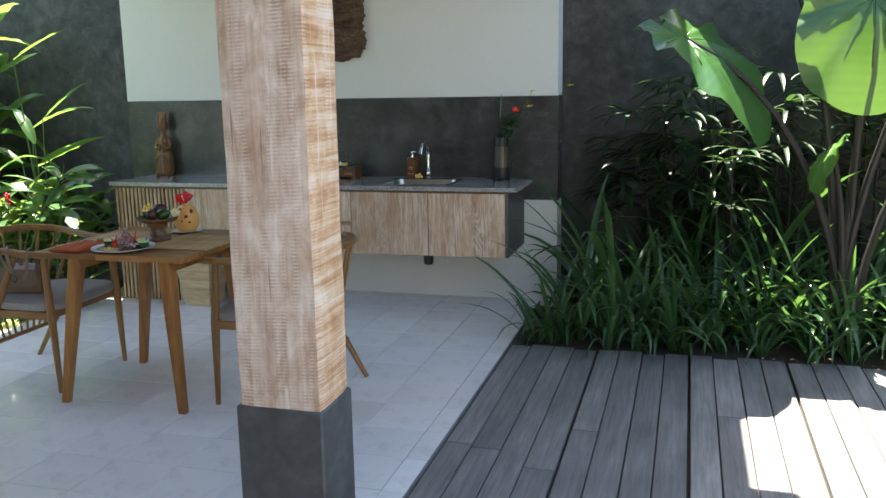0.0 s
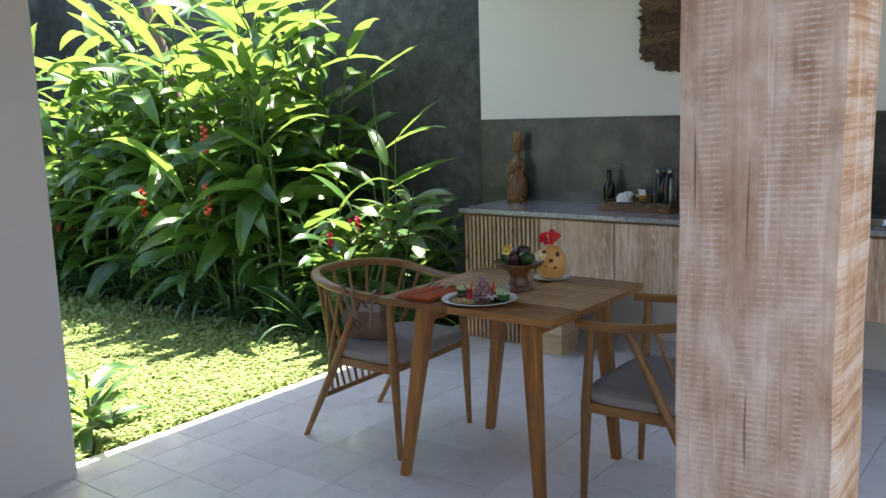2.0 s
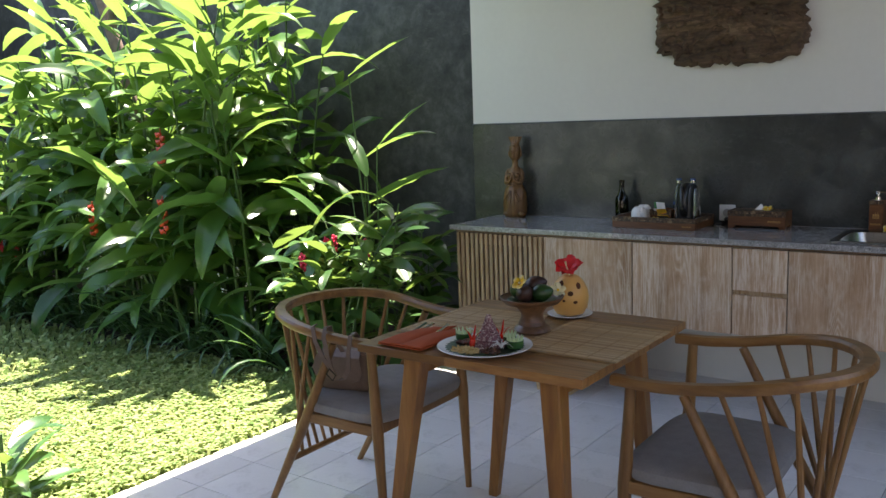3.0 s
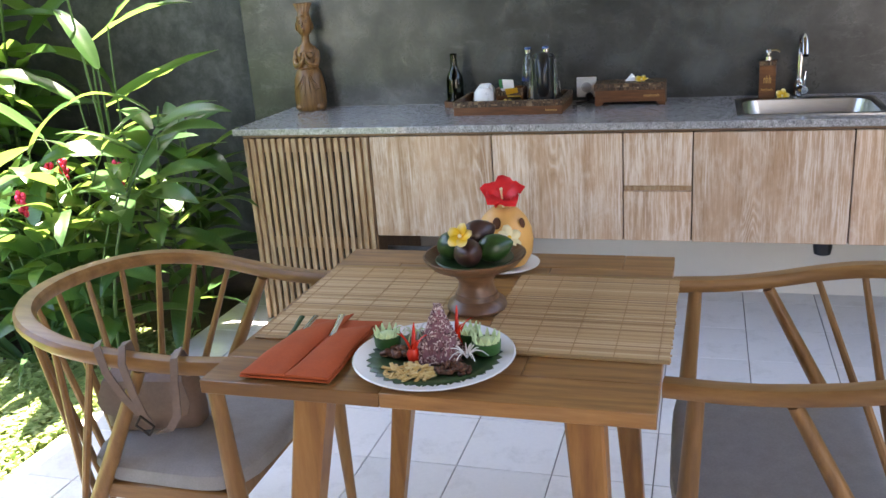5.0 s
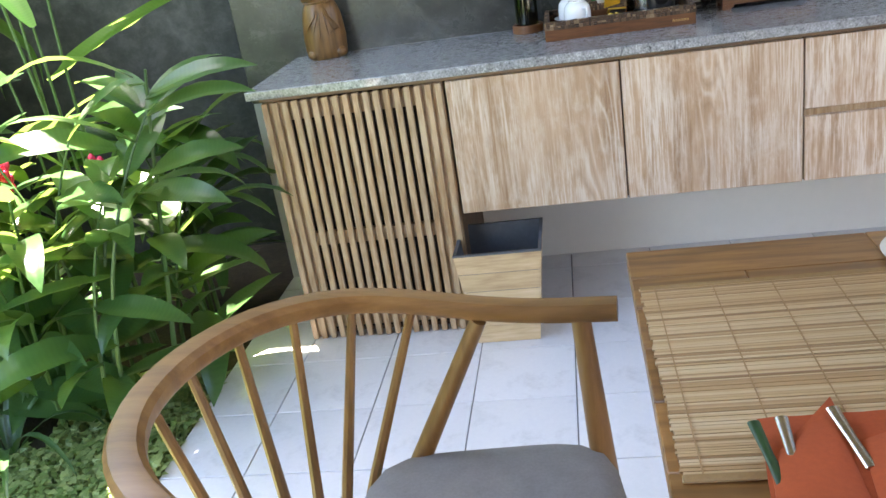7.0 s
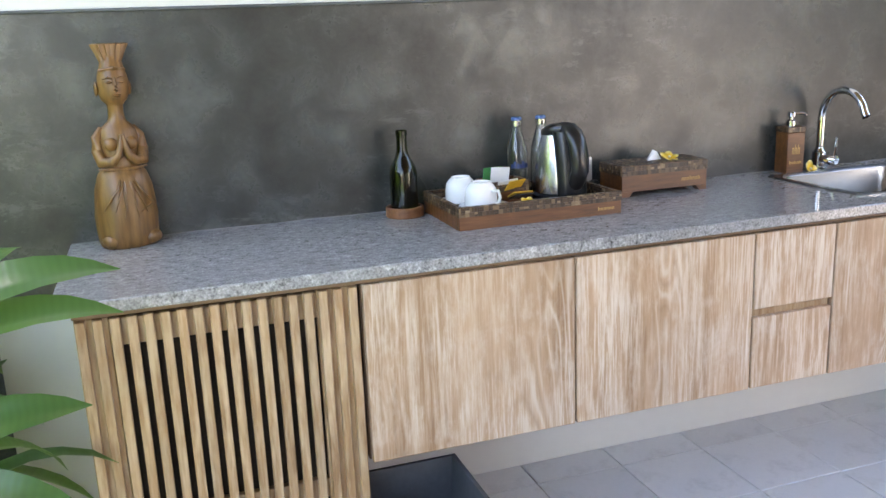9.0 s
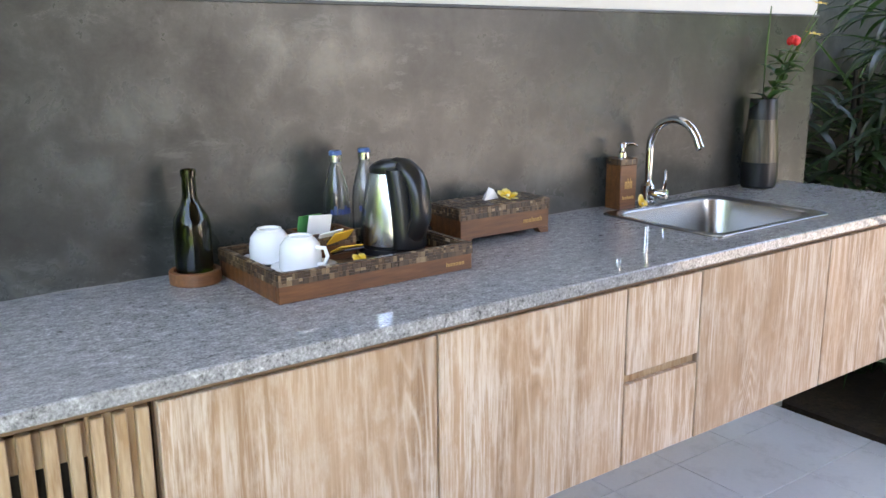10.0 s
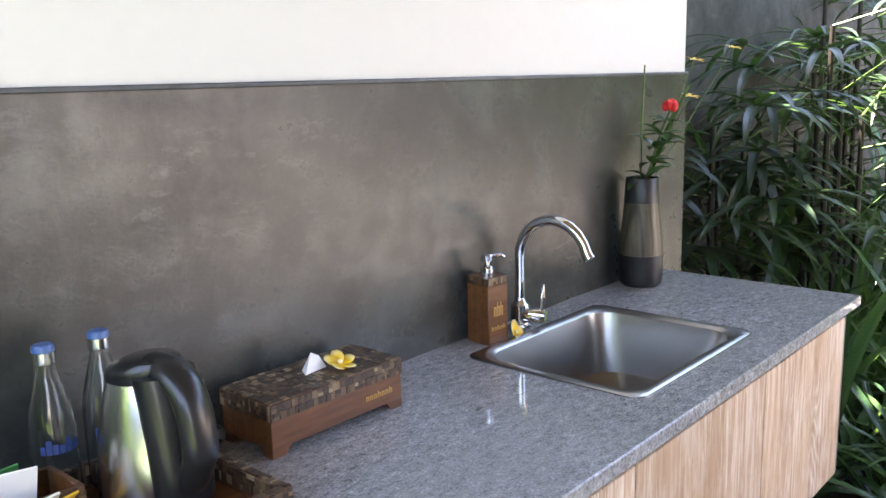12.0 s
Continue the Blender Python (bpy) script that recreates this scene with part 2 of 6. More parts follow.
def make_island(name, stops, rough=0.6, bump=0.0):
    """Colour picked piece by piece."""
    m = Nodes(name)
    geo = m.node("ShaderNodeNewGeometry")
    col = m.ramp(geo.outputs["Random Per Island"], stops)
    f = m.noise(m.coords(), 180.0, 3)
    m.set(m.mix(0.25, col, m.ramp(f, [(0.3, 0.05), (0.7, 0.5)]), "SOFT_LIGHT"), rough)
    if bump:
        m.bump(f, bump, 0.001)
    return m.mat


def make_stick():
    """Split bamboo, each stick of its own tone."""
    m = Nodes("bamboo_stick")
    info = m.node("ShaderNodeObjectInfo")
    col = m.ramp(info.outputs["Random"], [(0.0, (0.30, 0.165, 0.068)), (0.25, (0.49, 0.30, 0.135)), (0.7, (0.60, 0.40, 0.20)), (1.0, (0.70, 0.52, 0.30))])
    f = m.noise(m.coords((6, 2, 2), shift=40.0), 6.0, 3)
    m.set(m.mix(1.0, col, m.ramp(f, [(0.3, 0.78), (0.7, 1.0)]), "MULTIPLY"), 0.5)
    return m.mat


def make_ground(name, a, b, c):
    m = Nodes(name)
    v = m.coords()
    f = m.mix(0.5, m.noise(v, 3.0, 5), m.noise(v, 45.0, 5, 0.7))
    m.set(m.ramp(f, [(0.3, a), (0.52, b), (0.7, c)]), 0.95)
    m.bump(f, 0.6, 0.02)
    return m.mat


WHITE = plain("white_plaster", (0.64, 0.635, 0.60), 0.75, vary=0.025, grain=30, bump=0.06)
CONCRETE = make_concrete("polished_cement", 0.013, 0.040, 0.100, 0.30, (0.94, 1.0, 0.90), 0.5)
GARDEN_WALL = make_concrete("garden_wall_cement", 0.024, 0.048, 0.098, 0.7, (1, 1, 0.9), 0.35)
PLINTH = make_concrete("dark_plinth_cement", 0.045, 0.075, 0.115, 0.55, (0.92, 1.0, 1.06), 0.2)
GRANITE = make_granite()
PILLAR_FRONT, PILLAR_SIDE = make_pillar("whitewashed_timber", False), make_pillar("banded_timber", True)
TILE, DECK = make_tile(), make_deck()
GROUT = plain("grout", (0.20, 0.195, 0.19), 0.9, vary=0.2)
DOORWOOD = limed("limed_teak", (0.27, 0.15, 0.078), (0.44, 0.275, 0.16), (0.57, 0.39, 0.255), "Z", 0.9, 0.55, 0.46, 1.0, (0.75, 0.67, 0.57))
SLATWOOD = wood("slat_teak", (0.17, 0.09, 0.038), (0.36, 0.215, 0.105), (0.48, 0.315, 0.17), "Z", 1.3, 0.55, 0.15, 1.0, (0.56, 0.42, 0.27))
BODYWOOD = wood("carcass_wood", (0.10, 0.055, 0.03), (0.17, 0.10, 0.055), (0.24, 0.15, 0.09), "X", 1.0, 0.6, 0.2)
DARKSIDE = plain("dark_grey_wood", (0.085, 0.085, 0.085), 0.6, vary=0.25, grain=40)
# Near-black colour standing in for shade in the slat and deck gaps.
GAPSHADE = plain("gap_shadow", (0.03, 0.022, 0.016), 0.8, vary=0.3)
TEAK = wood("oiled_teak", (0.16, 0.066, 0.018), (0.36, 0.172, 0.052), (0.48, 0.26, 0.09), "X", 1.0, 0.33, 0.5, 1.3, None, 0.25, 0.66)
TEAK_UP = wood("oiled_teak_upright", (0.17, 0.064, 0.014), (0.34, 0.15, 0.036), (0.45, 0.225, 0.066), "Z", 1.0, 0.4, 0.3)
CHAIRWOOD = wood("chair_teak", (0.15, 0.066, 0.018), (0.29, 0.145, 0.045), (0.39, 0.215, 0.075), "Z", 1.2, 0.42, 0.2)
HOOPWOOD = wood("hoop_teak", (0.15, 0.066, 0.018), (0.29, 0.145, 0.045), (0.39, 0.215, 0.075), "X", 1.0, 0.36, 0.35)
STATUEWOOD = wood("carved_wood", (0.08, 0.035, 0.010), (0.20, 0.098, 0.030), (0.29, 0.155, 0.052), "Z", 2.2, 0.38, 0.35)
DARKTEAK = wood("dark_box_wood", (0.05, 0.017, 0.006), (0.16, 0.058, 0.017), (0.27, 0.11, 0.036), "X", 2.0, 0.38, 0.35)
STANDWOOD = wood("turned_wood", (0.10, 0.048, 0.022), (0.20, 0.10, 0.048), (0.29, 0.155, 0.075), "X", 2.0, 0.4, 0.35)
COASTERWOOD = wood("coaster_wood", (0.12, 0.045, 0.018), (0.22, 0.09, 0.036), (0.29, 0.135, 0.058), "X", 2.4, 0.45, 0.2)
BINWOOD = wood("bin_wood", (0.34, 0.21, 0.10), (0.56, 0.40, 0.22), (0.68, 0.52, 0.33), "X", 1.6, 0.5, 0.3)
DRIFTWOOD = wood("driftwood", (0.03, 0.018, 0.011), (0.11, 0.066, 0.038), (0.23, 0.15, 0.092), "X", 1.6, 0.85, 0.5, 1.0, None, 0.9)
ZEBRAWOOD = wood("striped_vase_wood", (0.035, 0.026, 0.015), (0.105, 0.085, 0.05), (0.18, 0.15, 0.10), "Z", 2.6, 0.4, 0.9)
BAMBOO = make_island("bamboo_sticks", [(0.0, (0.27, 0.15, 0.055)), (0.5, (0.36, 0.225, 0.09)), (1.0, (0.45, 0.31, 0.145))], 0.5)
STICK = make_stick()
THREAD = plain("brown_thread", (0.38, 0.235, 0.11), 0.9)
MOSAIC = make_island("coconut_mosaic", [(0.0, (0.035, 0.02, 0.012)), (0.5, (0.075, 0.043, 0.023)), (0.82, (0.15, 0.095, 0.05)), (0.95, (0.28, 0.195, 0.11)), (1.0, (0.40, 0.31, 0.20))], 0.4)
CUSHION = plain("grey_seat_cloth", (0.27, 0.26, 0.255), 0.92, vary=0.14, grain=220, bump=0.25)
LEATHER = plain("tan_leather", (0.165, 0.112, 0.085), 0.55, vary=0.18, grain=110, bump=0.2)
NAPKIN = plain("orange_cloth", (0.43, 0.078, 0.018), 0.88, vary=0.12, grain=180, bump=0.25)
STEEL = plain("brushed_steel", (0.62, 0.62, 0.61), 0.24, 1.0, vary=0.05, grain=150, bump=0.02)
# Basin steel darkened in colour to stand in for its dark wall reflection.
BASINSTEEL = plain("sink_steel_dark_reflection", (0.40, 0.39, 0.375), 0.27, 1.0, vary=0.08, grain=40, bump=0.015)
CHROME = plain("chrome", (0.75, 0.75, 0.76), 0.07, 1.0, vary=0.02, bump=0.0)
BLACK = plain("black_plastic", (0.012, 0.012, 0.013), 0.28, vary=0.2, bump=0.02)
BLACKWOOD = plain("black_lacquer", (0.014, 0.013, 0.013), 0.42, vary=0.3)
PORCELAIN = plain("white_porcelain", (0.82, 0.82, 0.80), 0.14, vary=0.015, bump=0.0)
WHITEPLASTIC = plain("white_plastic", (0.78, 0.78, 0.75), 0.35, vary=0.02, bump=0.0)
BLUEPAINT = plain("blue_label", (0.02, 0.045, 0.16), 0.5)
BOTTLECAP = plain("bottle_cap", (0.055, 0.12, 0.30), 0.35)
GOLD = plain("gold_lettering", (0.52, 0.30, 0.09), 0.4, vary=0.1, bump=0.0)
YELLOW = plain("yellow_petal", (0.80, 0.50, 0.03), 0.55, vary=0.15)
CREAM = plain("cream_petal", (0.80, 0.70, 0.40), 0.55, vary=0.12)
RED = plain("red_petal", (0.78, 0.018, 0.022), 0.5, vary=0.3, grain=50)
LOBSTER = plain("red_bract", (0.52, 0.055, 0.022), 0.5, vary=0.3)
PINK = plain("pink_bract", (0.72, 0.03, 0.10), 0.5, vary=0.2)
PAPER = plain("white_paper", (0.80, 0.80, 0.78), 0.8, vary=0.03)
GREENPAPER = plain("green_packet", (0.035, 0.22, 0.06), 0.5)
YELLOWPAPER = plain("yellow_packet", (0.72, 0.43, 0.04), 0.5)
AVOCADO = plain("avocado_skin", (0.022, 0.062, 0.014), 0.33, vary=0.5, grain=90, bump=0.4)
AVODARK = plain("ripe_avocado_skin", (0.05, 0.022, 0.016), 0.4, vary=0.4, grain=90, bump=0.4)
GOURD = plain("orange_gourd_skin", (0.74, 0.40, 0.11), 0.42, vary=0.12, grain=14, bump=0.05)
HOLE = plain("dark_cut", (0.10, 0.035, 0.01), 0.8)
CUCUMBER = plain("cucumber_skin", (0.03, 0.11, 0.025), 0.4, vary=0.35, grain=120)
CUCUMBERFLESH = plain("cucumber_flesh", (0.52, 0.66, 0.36), 0.5, vary=0.15)
CHILLI = plain("red_chilli", (0.66, 0.03, 0.012), 0.25, vary=0.15)
RICE = make_island("purple_rice", [(0.0, (0.07, 0.02, 0.028)), (0.4, (0.2, 0.075, 0.085)), (0.65, (0.5, 0.36, 0.34)), (1.0, (0.74, 0.64, 0.58))], 0.6)
CHIPS = make_island("golden_strips", [(0.0, (0.50, 0.31, 0.08)), (0.5, (0.63, 0.45, 0.17)), (1.0, (0.72, 0.57, 0.28))], 0.6)
NUTS = make_island("roasted_nuts", [(0.0, (0.05, 0.018, 0.01)), (0.6, (0.13, 0.045, 0.02)), (1.0, (0.24, 0.11, 0.05))], 0.5)
BANANALEAF = plain("banana_leaf", (0.018, 0.055, 0.016), 0.4, vary=0.3, grain=60)
HELICONIA = leafy("heliconia_leaf", (0.018, 0.065, 0.014), (0.075, 0.18, 0.034), (0.36, 0.58, 0.11), 0.3, 0.32)
GINGER = leafy("ginger_leaf", (0.018, 0.064, 0.020), (0.066, 0.155, 0.044), (0.36, 0.54, 0.10), 0.3, 0.26)
STRAP = leafy("strap_leaf", (0.022, 0.062, 0.028), (0.068, 0.14, 0.055), (0.18, 0.38, 0.06), 0.29, 0.22)
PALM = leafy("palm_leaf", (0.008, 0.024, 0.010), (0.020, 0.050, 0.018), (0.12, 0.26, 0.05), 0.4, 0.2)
EAR = leafy("elephant_ear_leaf", (0.025, 0.08, 0.018), (0.07, 0.17, 0.03), (0.20, 0.40, 0.05), 0.36, 0.2, 9.0)
GRASS = leafy("lawn_blade", (0.08, 0.17, 0.035), (0.36, 0.44, 0.17), (0.60, 0.66, 0.28), 0.45, 0.35)
STALK = plain("green_stalk", (0.06, 0.12, 0.03), 0.5, vary=0.3, grain=30)
DARKSTALK = plain("dark_stalk", (0.018, 0.014, 0.010), 0.6, vary=0.3, grain=30)
BARK = plain("bark", (0.17, 0.115, 0.085), 0.9, vary=0.45, grain=24, bump=0.8)
SOIL = make_ground("soil", (0.02, 0.014, 0.009), (0.05, 0.035, 0.022), (0.09, 0.065, 0.04))
LAWNSOIL = make_ground("lawn_ground", (0.02, 0.042, 0.008), (0.04, 0.075, 0.014), (0.065, 0.105, 0.022))
# Colour of the unseen ceiling, chosen brown to dim the light it bounces.
CEILING = wood("unseen_ceiling_brown", (0.16, 0.10, 0.055), (0.27, 0.18, 0.11), (0.36, 0.255, 0.165), "Y", 0.8, 0.7, 0.3)


def make_frangipani():
    """Petals yellow at the throat and cream at the tip."""
    m = Nodes("frangipani_petal")
    g = m.node("ShaderNodeTexGradient")
    m.link(m.coords((34, 34, 34)), g.inputs["Vector"])
    f = m.mix(0.12, g.outputs["Fac"], m.noise(m.coords(), 160.0, 3))
    m.set(m.ramp(f, [(0.0, (0.78, 0.40, 0.01)), (0.5, (0.82, 0.53, 0.02)), (0.98, (0.84, 0.74, 0.40))]), 0.5)
    return m.mat


FRANGIPANI = make_frangipani()


def make_glass(name, color, rough=0.02):
    m = Nodes(name)
    m.set(color, rough, Transmission_Weight=1.0, IOR=1.45)
    return m.mat


CLEARGLASS = make_glass("clear_glass", (0.92, 0.96, 0.97))
OLIVEGLASS = make_glass("olive_glass", (0.10, 0.12, 0.03), 0.04)


# ---- mesh helpers ----
def part(name, bm, material, parent=None, label="", smooth=True):
    """Links a bmesh as one mesh object under a thing or a part."""
    me = bpy.data.meshes.new(name)
    bm.to_mesh(me)
    bm.free()
    for m in material if isinstance(material, (list, tuple)) else [material]:
        me.materials.append(m)
    if smooth:
        me.shade_smooth()
        me.set_sharp_from_angle(angle=radians(38))
    ob = new(name, me)
    ob.parent = parent
    return tagged(ob, label)


def shared(name, me, parent, m):
    ob = new(name, me)
    ob.parent = parent
    ob.matrix_basis = m
    return ob


def thing(name, at, label, category, group="", turn=0.0):
    ob = new(name)
    ob.empty_display_size = 0.05
    ob.matrix_basis = pose(*at, 0, 0, turn)
    return tagged(ob, label, category, group)


def structure(ob, label, category):
    return tagged(ob, label, category, "", "structure")


def box(bm, x0, x1, y0, y1, z0, z1, bevel=0.0, matrix=None, seg=1):
    made = bmesh.ops.create_cube(bm, size=1.0)
    vs = made["verts"]
    for v in vs:
        v.co = Vector(((x0 + x1) / 2 + v.co.x * (x1 - x0), (y0 + y1) / 2 + v.co.y * (y1 - y0), (z0 + z1) / 2 + v.co.z * (z1 - z0)))
    if matrix is not None:
        bmesh.ops.transform(bm, matrix=matrix, verts=vs)
    if bevel:
        bmesh.ops.bevel(bm, geom=list({e for v in vs for e in v.link_edges}), offset=bevel, segments=seg, affect="EDGES", profile=0.6)
    return bm


def solid(*args, **kw):
    return box(bmesh.new(), *args, **kw)


def loft(bm, rings, close_ends=True, matrix=None):
    """Joins rings of equal length into one skin."""
    rows = []
    for ring in rings:
        rows.append([bm.verts.new(matrix @ Vector(p) if matrix is not None else p) for p in ring])
    n = len(rows[0])
    for a, b in zip(rows, rows[1:]):
        for i in range(n):
            bm.faces.new((a[i], a[(i + 1) % n], b[(i + 1) % n], b[i]))
    if close_ends:
        bm.faces.new(rows[0][::-1])
        bm.faces.new(rows[-1])
    return bm


def circle(r, z, n=24, cx=0.0, cy=0.0, ry=None):
    return [(cx + r * math.cos(2 * math.pi * i / n), cy + (ry or r) * math.sin(2 * math.pi * i / n), z) for i in range(n)]


def lathe(profile, n=28, bm=None, matrix=None, close=True):
    return loft(bm or bmesh.new(), [circle(max(r, 0.0005), z, n) for r, z in profile], close, matrix)


def tube(bm, pts, radii, n=10, flat=1.0, up=(0, 0, 1), ends=True):
    """A round (or flattened) bar along points."""
    pts = [Vector(p) for p in pts]
    if isinstance(radii, (int, float)):
        radii = [radii] * len(pts)
    rings = []
    for i, p in enumerate(pts):
        d = (pts[min(i + 1, len(pts) - 1)] - pts[max(i - 1, 0)]).normalized()
        side = d.cross(Vector(up))
        if side.length < 1e-3:
            side = d.cross(Vector((1, 0, 0)))
        side.normalize()
        over = side.cross(d)
        rings.append([p + side * radii[i] * math.cos(a) + over * radii[i] * flat * math.sin(a) for a in (2 * math.pi * k / n for k in range(n))])
    return loft(bm, rings, ends)


def bar(pts, radii, n=10, flat=1.0, up=(0, 0, 1)):
    return tube(bmesh.new(), pts, radii, n, flat, up)


def rrect(x0, x1, y0, y1, r, z, n=5):
    out = []
    for cx, cy, a0 in ((x1 - r, y1 - r, 0), (x0 + r, y1 - r, 90), (x0 + r, y0 + r, 180), (x1 - r, y0 + r, 270)):
        for i in range(n + 1):
            a = radians(a0 + 90 * i / n)
            out.append((cx + r * math.cos(a), cy + r * math.sin(a), z))
    return out


def blob(bm, at, size, n=10, m=8, matrix=None):
    """An ellipsoid added to a mesh."""
    base = Matrix.Translation(at) @ Matrix.Diagonal((*size, 1))
    if matrix is not None:
        base = Matrix.Translation(at) @ matrix @ Matrix.Diagonal((*size, 1))
    bmesh.ops.create_uvsphere(bm, u_segments=n, v_segments=m, radius=1.0, matrix=base)
    return bm


def bezier(a, b, c, n=8):
    a, b, c = Vector(a), Vector(b), Vector(c)
    return [a * (1 - t) ** 2 + b * 2 * t * (1 - t) + c * t * t for t in (i / n for i in range(n + 1))]


def leaf_mesh(name, material, length, width, droop=0.3, fold=0.25, seg=9, shape="lance", wave=0.0, lift=0.0, rnd=None):
    """A leaf along +x from its stalk, drooping to its tip."""
    rnd = rnd or random.Random(1)
    bm = bmesh.new()
    rows = []
    x = z = 0.0
    angle = lift
    step = length / seg
    for i in range(seg + 1):
        t = i / seg
        if shape == "lance":
            w = width * (math.sin(math.pi * min(1, t * 0.96 + 0.04)) ** 0.72) * (1.12 - 0.35 * t)
        elif shape == "strap":
            w = width * min(1, 4 * t + 0.5) * (1 - t ** 3.5) ** 0.8
        else:
            w = width * math.sin(math.pi * (t * 0.97 + 0.03)) ** 0.5 * (1.25 - 0.8 * t)
        w = max(w, 0.002) / 2
        up = fold * w
        ripple = [rnd.uniform(-1, 1) * wave * w for _ in range(2)]
        n = Vector((-math.sin(angle), 0, math.cos(angle)))
        c = Vector((x, 0, z))
        rows.append([bm.verts.new(c + Vector((0, -w, 0)) + n * (up + ripple[0])), bm.verts.new(c + Vector((0, -w * 0.5, 0)) + n * up * 0.62),
                     bm.verts.new(c), bm.verts.new(c + Vector((0, w * 0.5, 0)) + n * up * 0.62), bm.verts.new(c + Vector((0, w, 0)) + n * (up + ripple[1]))])
        x += step * math.cos(angle)
        z += step * math.sin(angle)
        angle -= droop * 2.2 * (0.35 + 1.3 * t) / seg
    for a, b in zip(rows, rows[1:]):
        for k in range(4):
            bm.faces.new((a[k], b[k], b[k + 1], a[k + 1]))
    me = bpy.data.meshes.new(name)
    bm.to_mesh(me)
    bm.free()
    me.materials.append(material)
    me.shade_smooth()
    return me


def leaf_pose(at, azimuth, rise, roll=0.0, size=1.0):
    return Matrix.Translation(at) @ pose(0, 0, 0, 0, 0, azimuth) @ pose(0, 0, 0, 0, -rise, 0) @ pose(0, 0, 0, roll, 0, 0) @ Matrix.Scale(size, 4)


# ---- the large structure ----
WALL_Y, FRONT_Y, TOP_Z = 6.873, 6.318, 0.848
WEST, EAST = -2.53, 0.79

lower = structure(part("wall_north", solid(WEST, EAST, WALL_Y, WALL_Y + 0.2, -0.05, 0.703), WHITE), "white plastered kitchen wall below the worktop", "wall")
band = structure(part("wall_north_band", solid(WEST - 0.004, EAST + 0.004, WALL_Y - 0.005, WALL_Y + 0.204, 0.703, 1.405, bevel=0.003), CONCRETE), "polished grey cement band above the worktop", "wall")
# Thin dark strip painted in as the shadow line over the band.
structure(part("band_trim", solid(WEST - 0.004, EAST + 0.004, WALL_Y - 0.011, WALL_Y - 0.0052, 1.3965, 1.4045, bevel=0.002), PLINTH), "dark strip standing in for the shadow line atop the band", "trim")
structure(part("wall_north_upper", solid(WEST, EAST, WALL_Y, WALL_Y + 0.2, 1.405, 2.78), WHITE), "white painted upper kitchen wall", "wall")
structure(part("garden_wall_north", solid(-9.0, 6.0, 7.35, 7.55, -0.3, 3.0), GARDEN_WALL), "tall stained dark grey cement garden wall", "wall")
# West and east walls are unseen additions; their heights limit the skylight.
structure(part("garden_wall_west", solid(-9.2, -9.0, -4.0, 7.55, -0.3, 3.0), GARDEN_WALL), "unseen dark grey wall closing the garden and limiting skylight", "wall")
structure(part("garden_wall_east", solid(6.0, 6.2, -4.0, 7.55, -0.3, 3.4), GARDEN_WALL), "unseen dark grey wall closing the garden and limiting skylight", "wall")
structure(part("wall_west", solid(-2.62, -2.39, -2.2, 3.62, -0.05, 2.78, bevel=0.008), WHITE), "white plastered side wall ending at the lawn", "wall")
structure(part("wall_south", solid(-2.62, 6.0, -2.4, -2.2, -0.05, 2.78), WHITE), "plain white wall closing the terrace", "wall")
# Unseen roof: side edges follow cast shadow lines, southern reach added to cut light.
bm = solid(-2.95, 1.40, -2.4, 7.25, 2.78, 2.98)
box(bm, 1.40, 1.59, -2.4, 5.25, 2.78, 2.976)
structure(part("ceiling", bm, CEILING), "unseen plain brown roof shading the terrace", "ceiling")
structure(part("ground", solid(-60, 60, -60, 60, -0.40, -0.14), SOIL, smooth=False), "dark garden soil", "ground")
structure(part("lawn", solid(-9.0, -2.535, -4.0, 5.62, -0.14, -0.022), LAWNSOIL), "short green lawn turf beside the terrace", "lawn")
structure(part("planting_bed_west", solid(-9.0, -2.53, 5.62, 7.35, -0.14, -0.03), SOIL), "dark soil of the garden bed", "soil")
structure(part("planting_bed_east", solid(0.79, 6.0, 5.86, 7.35, -0.14, -0.035), SOIL), "dark soil of the bed beside the deck", "soil")
floor = structure(part("floor", solid(-2.53, 0.675, -2.2, WALL_Y, -0.13, -0.006), GROUT), "grey cement floor bed under square tiles", "floor")
# One slab under the boards, its dark colour giving the gaps their shade.
deck_base = structure(part("deck", solid(0.675, 6.0, -2.2, 5.86, -0.13, -0.045), GAPSHADE), "slab coloured dark for the shade between the deck boards", "deck")

# the timber post on its plinth
post = thing("timber_post", (0.538, 3.29, 0), "whitewashed rough-sawn timber post on a dark cement plinth", "post")
bm = bmesh.new()
rnd = random.Random(5)
rings = []
for i in range(41):
    z = 0.578 + (2.78 - 0.578) * i / 40
    ring = []
    for cx, cy in ((1, -1), (1, 1), (-1, 1), (-1, -1)):
        for k in range(6):
            nx, ny = {(1, -1): (0, 1), (1, 1): (-1, 0), (-1, 1): (0, -1), (-1, -1): (1, 0)}[(cx, cy)]
            s = 2 * k / 6
            p = Vector((0.128 * (cx + nx * s), 0.108 * (cy + ny * s), z))
            d = noise.noise(Vector((p.x * 9, p.y * 9, z * 2.2 + 3))) * 0.004
            if k == 0:
                d -= 0.004 + 0.003 * noise.noise(Vector((cx, cy, z * 6)))
            ring.append((p.x * (1 + d / 0.128), p.y * (1 + d / 0.108), z))
    rings.append(ring)
loft(bm, rings)
bm.normal_update()
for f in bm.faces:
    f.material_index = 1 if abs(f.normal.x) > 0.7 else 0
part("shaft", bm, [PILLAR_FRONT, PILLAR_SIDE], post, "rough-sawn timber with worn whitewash")
